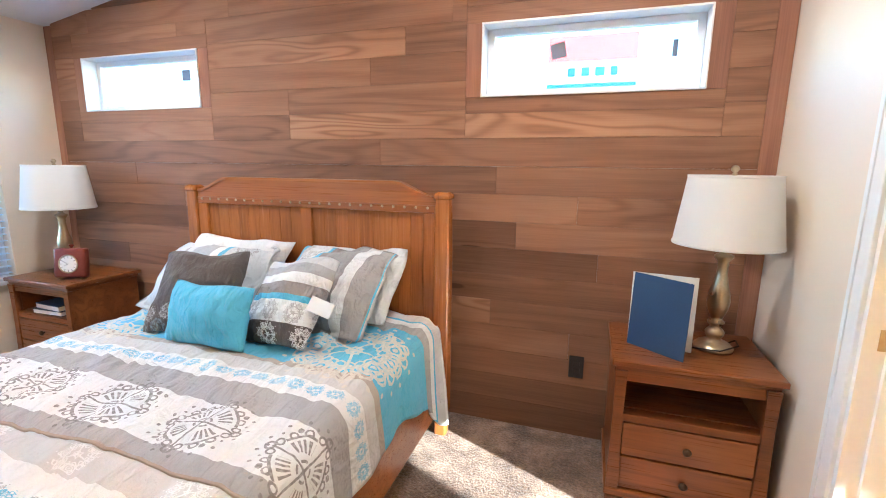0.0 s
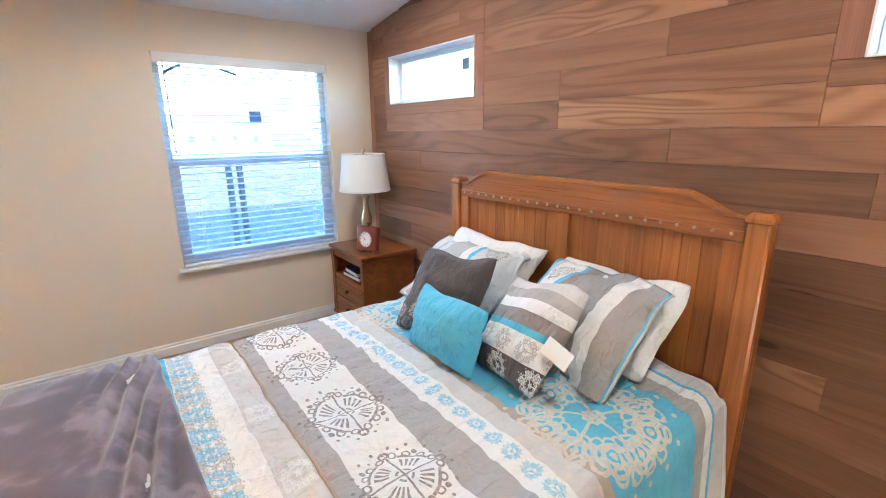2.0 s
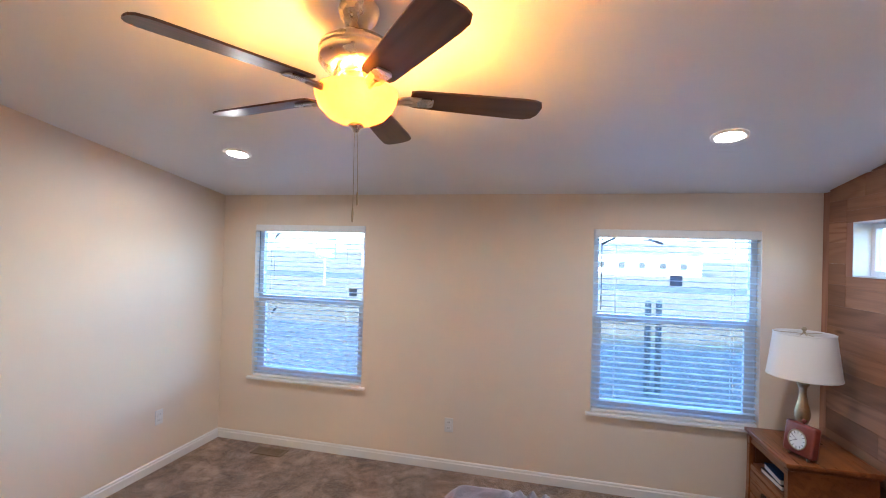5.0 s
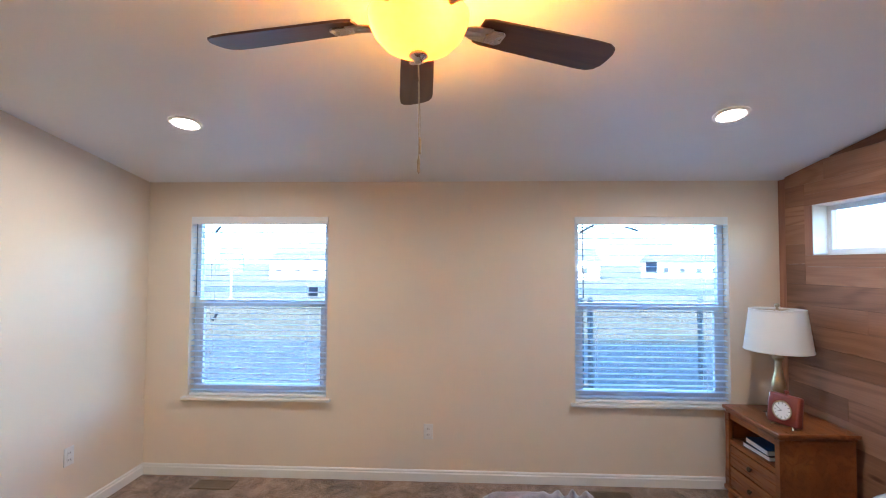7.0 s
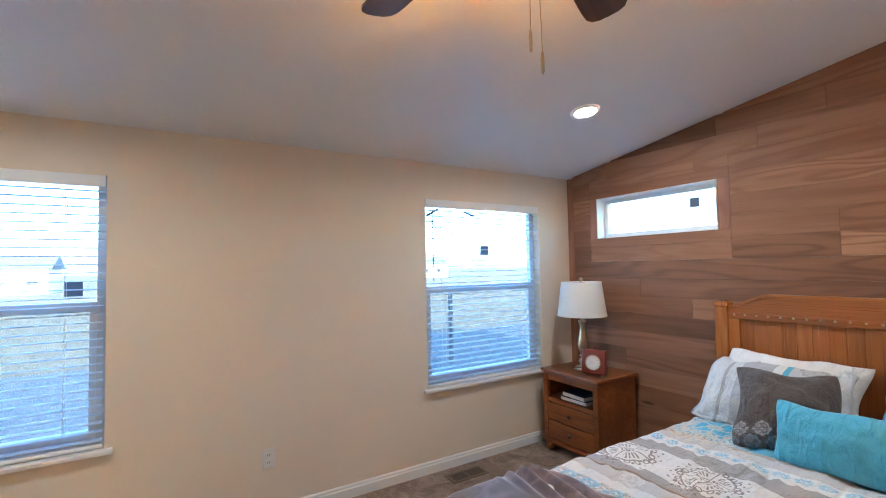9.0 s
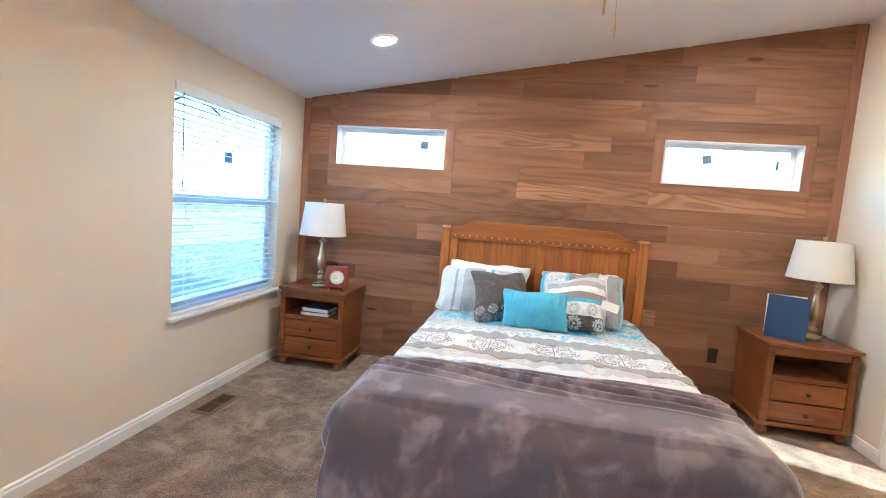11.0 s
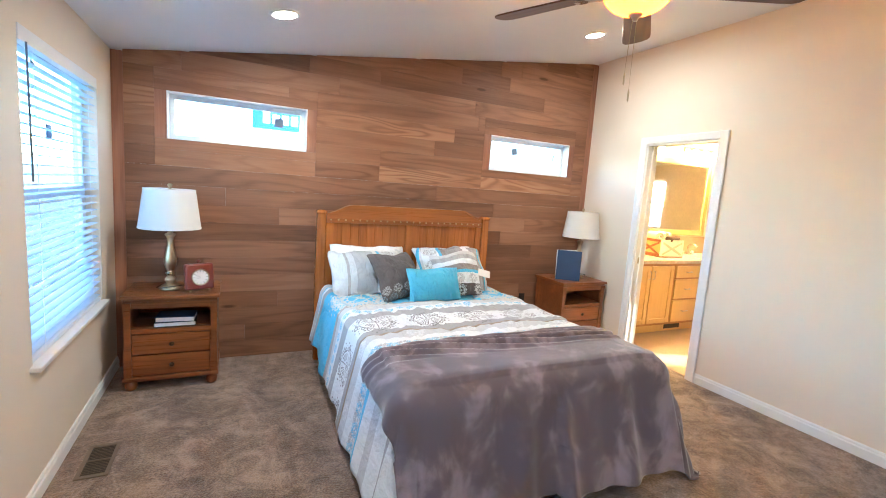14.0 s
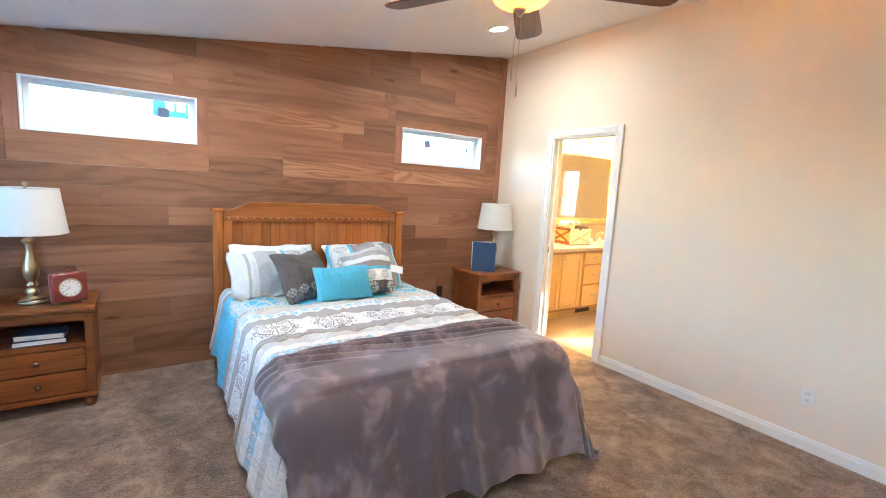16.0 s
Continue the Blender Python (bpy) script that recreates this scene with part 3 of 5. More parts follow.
# ---- windows of the west wall, with their blinds ----
def window_unit(index, y0, y1):
    bm = box(XW - 0.118, XW - 0.072, y0 + 0.002, y0 + 0.045, W_LOW + 0.002, W_HIGH - 0.002, 0.004)
    box(XW - 0.118, XW - 0.072, y1 - 0.045, y1 - 0.002, W_LOW + 0.002, W_HIGH - 0.002, 0.004, bm=bm)
    box(XW - 0.117, XW - 0.073, y0 + 0.04, y1 - 0.04, W_LOW + 0.002, W_LOW + 0.05, 0.004, bm=bm)
    box(XW - 0.117, XW - 0.073, y0 + 0.04, y1 - 0.04, W_HIGH - 0.045, W_HIGH - 0.002, 0.004, bm=bm)
    win = setting("window_%d" % index, bm, M_VINYL, "white vinyl single-hung window with a raised blind")
    zm = 1.325
    part("meeting_rail", box(XW - 0.110, XW - 0.066, y0 + 0.035, y1 - 0.035, zm - 0.026, zm + 0.026, 0.004), M_VINYL, win)
    for ya in (y0 + 0.045, y1 - 0.075):
        part("sash_stile", box(XW - 0.100, XW - 0.070, ya, ya + 0.03, W_LOW + 0.05, zm - 0.026, 0.003), M_VINYL, win)
    part("sash_rail", box(XW - 0.099, XW - 0.069, y0 + 0.075, y1 - 0.075, W_LOW + 0.05, W_LOW + 0.085, 0.003), M_VINYL, win)
    for za, zb in ((W_LOW + 0.05, zm), (zm, W_HIGH - 0.045)):
        pane = part("pane", box(XW - 0.092, XW - 0.088, y0 + 0.045, y1 - 0.045, za, zb), M_GLASS, win)
        pane.visible_shadow = False
    screen = part("insect_screen", box(XW - 0.1165, XW - 0.1155, y0 + 0.045, y1 - 0.045, W_LOW + 0.05, zm - 0.02), M_SCREEN, win, "grey insect screen over the lower sash")
    screen.visible_shadow = False
    part("sill", box(XW - 0.07, XW + 0.038, y0 - 0.035, y1 + 0.035, W_LOW - 0.022, W_LOW + 0.001, 0.006), M_TRIM, win, "white painted sill board")
    return win


def sticker(at, w, h, axis, tilt=0.0):
    bm = box(-0.0008, 0.0008, -w / 2, w / 2, -h / 2, h / 2) if axis == "x" else box(-w / 2, w / 2, -0.0008, 0.0008, -h / 2, h / 2)
    bmesh.ops.transform(bm, matrix=pose(0, 0, 0, tilt if axis == "x" else 0, 0 if axis == "x" else tilt, 0), verts=bm.verts)
    return thing("window_sticker", "small grey printed label stuck on the window glass", "sticker", at, 0, "window stickers", bm, M_STICKER)


def blind(y0, y1):
    b = thing("venetian_blind", "white two inch slatted blind lowered with its slats open", "blind", (XW - 0.03, (y0 + y1) / 2, W_LOW), 0, "window blinds")
    w = (y1 - y0) / 2 - 0.008
    h = W_HIGH - W_LOW
    part("headrail", box(-0.026, 0.026, -w, w, h - 0.048, h - 0.003, 0.004), M_VINYL, b)
    part("valance", box(0.026, 0.034, -w - 0.004, w + 0.004, h - 0.062, h - 0.001, 0.003), M_VINYL, b)
    n = 31
    first = None
    for i in range(n):
        z = 0.045 + (h - 0.125) * i / (n - 1)
        m = pose(0, 0, z, 0, 1.2 + 0.5 * math.sin(i * 1.7), 0)
        if first is None:
            bm = bmesh.new()
            prof = [(-0.024, 0.0), (-0.012, 0.0025), (0.0, 0.0034), (0.012, 0.0025), (0.024, 0.0), (0.024, -0.0022), (0.0, 0.0010), (-0.024, -0.0022)]
            r = [[bm.verts.new((x, y, zz)) for x, zz in prof] for y in (-w + 0.004, w - 0.004)]
            for k in range(8):
                bm.faces.new((r[0][k], r[0][(k + 1) % 8], r[1][(k + 1) % 8], r[1][k]))
            bm.faces.new(r[0]), bm.faces.new(r[1])
            first = part("slat", bm, M_SLAT, b, m=m)
        else:
            again(first, b, m)
    part("bottom_rail", box(-0.026, 0.026, -w, w, 0.006, 0.026, 0.005), M_VINYL, b)
    for y in (-w + 0.16, w - 0.16):
        for x in (-0.0265, 0.0265):
            part("ladder_cord", tube([(x, y, 0.02), (x, y, h - 0.05)], 0.0012, 5), M_VINYL, b)
    part("tilt_wand", tube([(0.04, -w + 0.05, h - 0.06), (0.042, -w + 0.052, h - 0.62)], 0.004, 6), M_STICKER, b, "clear grey tilt wand")
    return b


for i, (y0, y1) in enumerate(WINDOWS):
    window_unit(i + 1, y0, y1)
    blind(y0, y1)
sticker((XW - 0.0868, 1.55, 1.63), 0.085, 0.075, "x")
sticker((XW - 0.0868, -1.10, 1.42), 0.075, 0.075, "x")
# Slanted strips stand for dark clips at the blinds, drawn as stickers.
sticker((XW - 0.0868, -1.885, 1.915), 0.020, 0.070, "x", -40)
sticker((XW - 0.0868, -1.895, 1.215), 0.020, 0.085, "x", -35)
sticker((XW - 0.0868, 1.40, 1.925), 0.110, 0.018, "x", -18)
sticker((XW - 0.0868, 1.06, 1.925), 0.120, 0.018, "x", 28)


# ---- transom windows of the plank wall ----
def transom(index, x0, x1):
    ya, yb = YN + 0.085, YN + 0.125
    bm = box(x0 + 0.001, x0 + 0.035, ya, yb, T_LOW + 0.001, T_HIGH - 0.001, 0.003)
    box(x1 - 0.035, x1 - 0.001, ya, yb, T_LOW + 0.001, T_HIGH - 0.001, 0.003, bm=bm)
    box(x0 + 0.03, x1 - 0.03, ya + 0.001, yb - 0.001, T_LOW + 0.001, T_LOW + 0.033, 0.003, bm=bm)
    box(x0 + 0.03, x1 - 0.03, ya + 0.001, yb - 0.001, T_HIGH - 0.033, T_HIGH - 0.001, 0.003, bm=bm)
    win = setting("window_%d" % index, bm, M_VINYL, "white framed fixed transom window")
    pane = part("pane", box(x0 + 0.034, x1 - 0.034, ya + 0.018, ya + 0.022, T_LOW + 0.032, T_HIGH - 0.032), M_GLASS, win)
    pane.visible_shadow = False
    bm = box(x0 - 0.008, x0 + 0.0, YN - 0.008, YN + 0.014, T_LOW - 0.008, T_HIGH + 0.008)
    box(x1, x1 + 0.008, YN - 0.008, YN + 0.014, T_LOW - 0.008, T_HIGH + 0.008, bm=bm)
    box(x0, x1, YN - 0.008, YN + 0.014, T_LOW - 0.008, T_LOW, bm=bm)
    box(x0, x1, YN - 0.008, YN + 0.014, T_HIGH, T_HIGH + 0.008, bm=bm)
    part("window_frame", bm, M_TRIM, win, "white painted lining edge")


for i, (x0, x1) in enumerate(TRANSOMS):
    transom(i + 3, x0, x1)
    sticker((x1 - (0.20 if i == 0 else 0.62), YN + 0.1015, 1.93), 0.07, 0.07, "y", 0 if i == 0 else -12)
sticker((0.46, YN + 0.1015, 1.91), 0.022, 0.075, "y")


# ---- the bed ----
M_TAUPE = surf("tan_cord", (0.34, 0.28, 0.22), (0.44, 0.37, 0.30), 20.0, 300.0, 0.8)
BX, BW, FOOT, HEADY, BTOP = -1.283, 0.755, 0.20, 2.20, 0.63


def bed():
    b = thing("bed", "cherry-stained queen bed with a crested beadboard headboard", "bed", (BX, 0, 0))
    # posts, tapered and capped
    for sx in (-1, 1):
        bm = bmesh.new()
        prof = [(0.030, 0.0), (0.030, 0.10), (0.038, 0.13), (0.038, 0.95), (0.034, 1.215), (0.033, 1.222), (0.041, 1.228), (0.041, 1.240), (0.036, 1.250), (0.024, 1.257)]
        rings = [[bm.verts.new((cx * r, cy * r, z)) for cx, cy in ((-1, -0.8), (-0.8, -1), (0.8, -1), (1, -0.8), (1, 0.8), (0.8, 1), (-0.8, 1), (-1, 0.8))] for r, z in prof]
        for p, q in zip(rings, rings[1:]):
            for k in range(8):
                bm.faces.new((p[k], p[(k + 1) % 8], q[(k + 1) % 8], q[k]))
        bm.faces.new(rings[0]), bm.faces.new(rings[-1])
        part("post", bm, M_CHERRY_Z, b, m=pose(sx * 0.764, 2.25, 0))
    # crest: level in the middle, an ogee down to each side
    top = [(-0.725, 1.19), (0.725, 1.19), (0.725, 1.228)]
    n = 10
    for k in range(n + 1):
        s = k / n
        x = 0.72 - 0.215 * s
        top.append((x, 1.230 + 0.072 * (3 * s * s - 2 * s ** 3)))
    for k in range(n + 1):
        s = 1 - k / n
        top.append((-(0.72 - 0.215 * s), 1.230 + 0.072 * (3 * s * s - 2 * s ** 3)))
    top.append((-0.725, 1.228))
    crest = slab(top, 0.036, "y", 2.232)
    part("crest", crest, M_CHERRY_X, b)
    lip = [(x, z + 0.004) for x, z in top[3:-1]] + [(x, z - 0.010) for x, z in reversed(top[3:-1])]
    part("crest_moulding", slab(lip, 0.050, "y", 2.224), M_CHERRY_X, b)
    part("nail_rail", box(-0.727, 0.727, 2.226, 2.270, 1.155, 1.192, 0.005), M_CHERRY_X, b)
    nail = None
    for k in range(24):
        x = -0.69 + 1.38 * k / 23
        m = pose(x, 2.226, 1.180, 90, 0, 0)
        if nail is None:
            nail = part("nail_head", lathe([(0.0068, 0.0), (0.0068, 0.002), (0.005, 0.005), (0.0, 0.006)], 10), M_BRASS, b, "round brass nail head", True, m)
        else:
            again(nail, b, m)
    part("lower_rail", box(-0.727, 0.727, 2.228, 2.268, 0.36, 0.46, 0.005), M_CHERRY_X, b)
    for x0, x1 in ((-0.727, -0.665), (-0.034, 0.034), (0.665, 0.727)):
        part("stile", box(x0, x1, 2.228, 2.268, 0.46, 1.155, 0.005), M_CHERRY_Z, b)
    board = None
    for x0, x1 in ((-0.665, -0.034), (0.034, 0.665)):
        for k in range(9):
            w = (x1 - x0) / 9
            m = pose(x0 + w * (k + 0.5), 2.250, 0.81)
            if board is None:
                board = part("bead_board", box(-w / 2 + 0.0004, w / 2 - 0.0004, -0.006, 0.006, -0.355, 0.345, 0.0028), M_CHERRY_Z, b, m=m)
            else:
                again(board, b, m)
    for sx in (-1, 1):
        part("side_rail", box(sx * 0.745 - 0.014, sx * 0.745 + 0.014, 0.235, 2.21, 0.13, 0.36, 0.006), M_CHERRY_X, b)
        part("leg", lathe([(0.022, 0), (0.03, 0.02), (0.03, 0.05), (0.024, 0.13)], 14), M_CHERRY_Z, b, "", True, pose(sx * 0.70, 0.25, 0))
    part("foot_rail", box(-0.731, 0.731, 0.215, 0.245, 0.13, 0.42, 0.006), M_CHERRY_X, b)
    return b


bed()
thing("mattress", "pale quilted mattress on the bed", "mattress", (BX, 0, 0), bm=box(-0.70, 0.70, 0.26, 2.20, 0.361, 0.585, 0.05), mat=M_MATTRESS, smooth=True)


def fold(d, r, flare):
    """How far out and how far down a cloth lies that hangs d over an edge."""
    q = r * math.pi / 2
    if d <= q:
        return r * math.sin(d / r), r * (1 - math.cos(d / r))
    return r + (d - q) * flare, r + (d - q) * math.sqrt(1 - flare * flare)


def draped(name, label, category, mat, grid, half, foot, top, r, wave, rough_fn, thick, flare, piping=None):
    """A cloth laid over the bed. grid: rows of (u, v), u across from the middle, v along."""
    bm = bmesh.new()
    uvl = bm.loops.layers.uv.new("cloth")
    verts, flat = [], {}
    cord = []
    for row in grid:
        line = []
        for u, v in row:
            du, dv = max(0.0, abs(u) - half), max(0.0, foot - v)
            d = math.hypot(du, dv)
            x, y, z = max(-half, min(half, u)), max(foot, v), top
            if d > 0:
                out, drop = fold(d, r, flare[0] if u < 0 else flare[1])
                s = 1 if u > 0 else -1
                along = v if du > dv else u
                amp = wave * min(1.0, drop / 0.35)
                out += amp * (math.sin(along * 17 + 1.3 * s) + 0.6 * math.sin(along * 31 + 2.0))
                if drop > top - 0.012:
                    drop = top - 0.012
                x += s * out * du / d
                y -= out * dv / d
                z -= drop
            z += rough_fn(u, v) * (1.0 if d < 0.05 else 0.3)
            w = bm.verts.new((x, y, z))
            flat[w] = (u + BX, v)
            line.append(w)
            if piping and abs(v - piping) < 0.008 and len(line) % 2:
                cord.append((x, y, z + 0.006))
        verts.append(line)
    for a, b in zip(verts, verts[1:]):
        for i in range(len(a) - 1):
            f = bm.faces.new((a[i], a[i + 1], b[i + 1], b[i]))
            for lp in f.loops:
                lp[uvl].uv = flat[lp.vert]
    me = bpy.data.meshes.new(name)
    bmesh.ops.recalc_face_normals(bm, faces=bm.faces)
    bm.to_mesh(me)
    bm.free()
    me.materials.append(mat)
    for p in me.polygons:
        p.use_smooth = True
    ob = new(name, me)
    ob.location = (BX, 0, 0)
    so = ob.modifiers.new("thickness", "SOLIDIFY")
    so.thickness, so.offset = thick, -1.0
    if cord:
        part("piping", tube(cord[:len(grid[0]) // 2], 0.005, 6), M_TAUPE, ob, "tan corded seam", True)
    return tagged(ob, label, category)


def quilt_relief(u, v):
    p = Vector((u * 2.2, v * 5.5, 0.3))
    n = noise.noise(p) * 0.012 + noise.noise(Vector((u * 10, v * 6, 4.0))) * 0.014 + (0.25 - abs(noise.noise(Vector((u * 15 + v * 6, v * 6, 2.0))))) * 0.026
    seam = -0.012 * math.exp(-((v - 0.932) / 0.012) ** 2)
    dome = 0.018 * (1 - min(1.0, abs(u) / 0.78) ** 4)
    ridge = 0.005 * max(0.0, noise.noise(Vector((u * 4.0 + v * 9.0, v * 2.0 - u * 5.0, 9.0)))) * 2
    return n + seam + dome + ridge


def quilt_grid():
    rows = []
    n_v, n_u = 150, 150
    for j in range(n_v + 1):
        v = -0.16 + (2.21 + 0.16) * j / n_v
        left = 0.42 + 0.11 * max(0.0, (1.9 - v)) + 0.02 * math.sin(v * 9)
        right = 0.27 + 0.02 * math.sin(v * 6 + 1) + 0.11 * max(0.0, (v - 1.75)) / 0.45 + 0.13 * max(0.0, min(1.0, (v - 2.03) / 0.12))
        rows.append([(-BW - left + (2 * BW + left + right) * i / n_u, v) for i in range(n_u + 1)])
    return rows


draped("comforter", "white, grey and aqua printed comforter with wrinkles spread over the bed", "comforter", M_QUILT, quilt_grid(), BW - 0.06, FOOT + 0.06, BTOP, 0.07, 0.010, quilt_relief, 0.02, (0.20, 0.08), 0.932)


def throw_relief(u, v):
    crease = max(0.0, 1 - abs(v - 0.56) / 0.14)
    return 0.010 + noise.noise(Vector((u * 3, v * 4, 7.0))) * 0.008 + crease * 0.021 * math.sin((v + 0.05 * math.sin(u * 2.3 + 1) + 0.10 * u) * 100 + 1.5 * noise.noise(Vector((u * 3, v * 6, 1.0)))) + 0.018 * (1 - min(1.0, abs(u) / 0.78) ** 4)


def throw_grid():
    rows = []
    n_v, n_u = 130, 150
    for j in range(n_v + 1):
        s = j / n_v
        v0 = -0.40 + 1.05 * s
        k = 1 - s
        left = 0.13 + 0.12 * k
        right = 0.14 + 0.42 * min(1.0, k * 1.5)
        row = []
        for i in range(n_u + 1):
            u = -BW - left + (2 * BW + left + right) * i / n_u
            row.append((u, v0 + 0.05 * s * (u + 0.7) / 1.4))
        rows.append(row)
    return rows


draped("throw_blanket", "plush purple-grey throw blanket bunched across the foot of the bed", "blanket", M_THROW, throw_grid(), BW - 0.05, FOOT + 0.05, BTOP + 0.016, 0.13, 0.020, throw_relief, 0.012, (0.16, 0.32))


def pillow(name, label, category, mat, w, h, t, m, flange=0.0, plump=0.5, group="", swap=False):
    """A stuffed cushion in the plane x, z, its bottom edge on z = 0; a flat ruffled flange becomes a part of its own."""
    n = 30
    rng = random.Random(len(label) * 7 + int(w * 100))
    seed = rng.uniform(0, 50)

    def place(i, j, side):
        a, c = 2 * i / n - 1, 2 * j / n - 1
        fx, fz = w / 2 * a, h / 2 * c
        bow = 0.04 if flange else 0.11
        pinch, pinch2 = 1 - bow * (1 - c * c) * abs(a) ** 3, 1 - bow * (1 - a * a) * abs(c) ** 3
        bx, bz = max(0.0, 1 - (abs(fx) / (w / 2 - flange)) ** 2), max(0.0, 1 - (abs(fz) / (h / 2 - flange)) ** 2)
        q = bx * bz
        ruffle = (0.024 if flange else 0.006) * math.sin(34 * (fx + 0.7 * fz) + seed) * (0.6 + noise.noise(Vector((fx * 6, fz * 6, seed))))
        if q <= 0:
            y = ruffle - side * (0.0015 if flange and 0 < i < n and 0 < j < n else 0.0)
        else:
            th = t / 2 * 1.25 * q ** plump
            th += noise.noise(Vector((fx * 7 + seed, fz * 7, side))) * 0.022 * q ** 0.5
            th += (0.3 - abs(noise.noise(Vector((fx * 13 + fz * 6 + seed, fz * 13, side + 3.0))))) * 0.034 * q ** 0.35
            y = -side * max(th, 0.002)
        wx, wz = noise.noise(Vector((fz * 4 + seed, 1.0, 2.0))) * 0.035, noise.noise(Vector((fx * 4 + seed, 5.0, 2.0))) * 0.045
        y += 0.10 * max(0.0, c) ** 2 * h * (1 if flange else 0.4)
        pinch, pinch2 = pinch * (1 - 0.07 * a ** 4 * c ** 4), pinch2 * (1 - 0.07 * a ** 4 * c ** 4)
        return (fx * pinch + wx * abs(a), y, fz * pinch2 + h / 2 + wz * (c > 0) * abs(c)), (fz, fx) if swap else (fx, fz)

    def inner(i, j):
        a, c = abs(2 * i / n - 1) * w / 2, abs(2 * j / n - 1) * h / 2
        return a < w / 2 - flange and c < h / 2 - flange

    def build(keep):
        bm = bmesh.new()
        uvl = bm.loops.layers.uv.new("cloth")
        known = {}

        def vert(i, j, side):
            k = (i, j, 0 if i in (0, n) or j in (0, n) else side)
            if k not in known:
                p, uv = place(i, j, side)
                known[k] = (bm.verts.new(p), uv)
            return known[k]

        for side in (1, -1):
            for j in range(n):
                for i in range(n):
                    corners = [(i, j), (i + 1, j), (i + 1, j + 1), (i, j + 1)]
                    if any(inner(*k) for k in corners) != keep:
                        continue
                    vv = [vert(*k, side) for k in corners]
                    f = bm.faces.new([x[0] for x in vv])
                    for lp, x in zip(f.loops, vv):
                        lp[uvl].uv = x[1]
        return bm

    ob = new(name, mesh_of(name, build(True), mat, True))
    ob.matrix_world = m
    if flange:
        part("flange", build(False), mat, ob, "ruffled flat border", True)
    return tagged(ob, label, category, group)


PZ = BTOP + 0.008
pillow("bed_pillow", "white dotted pillow leaning on the headboard", "pillow", M_WHITE_PILLOW, 0.68, 0.42, 0.13, pose(-1.67, 1.985, PZ, -32, 1, 2), 0.0, 0.62, "pillows")
pillow("bed_pillow", "white dotted pillow leaning on the headboard", "pillow", M_WHITE_PILLOW, 0.62, 0.42, 0.13, pose(-0.98, 1.985, PZ, -34, -2, -4), 0.0, 0.62, "pillows")
pillow("pillow_sham", "white sham with pale grey stripes and a ruffled flange", "pillow", M_PALE_SHAM, 0.66, 0.47, 0.14, pose(-1.69, 1.815, PZ, -43, 0, 3), 0.04, 0.62, "shams", True)
pillow("pillow_sham", "grey, white and aqua striped sham with a flat flange", "pillow", M_STRIPE_SHAM, 0.60, 0.48, 0.15, pose(-1.0, 1.80, PZ, -40, -2, -10), 0.04, 0.62, "shams", True)
pillow("cushion", "charcoal square cushion with pale printed flowers along one edge", "cushion", M_DARK_CUSHION, 0.42, 0.42, 0.13, pose(-1.49, 1.64, PZ, -38, -3, 20), 0, 0.66)
pillow("cushion", "striped grey and white square cushion with an aqua line", "cushion", M_STRIPE_CUSHION, 0.42, 0.42, 0.12, pose(-1.045, 1.615, PZ, -36, -6, -9), 0, 0.66)
pillow("cushion", "bright aqua pleated lumbar cushion", "cushion", M_AQUA_CUSHION, 0.45, 0.27, 0.11, pose(-1.305, 1.528, PZ, -20, -2, -1), 0, 0.66)
thing("price_tag", "blank white card tag on the striped cushion", "tag", (-0.83, 1.66, PZ + 0.19), 0, "", box(-0.055, 0.055, -0.001, 0.001, -0.03, 0.03, 0.0, None, pose(0, 0, 0, -30, 14, -5)), M_PAPER)


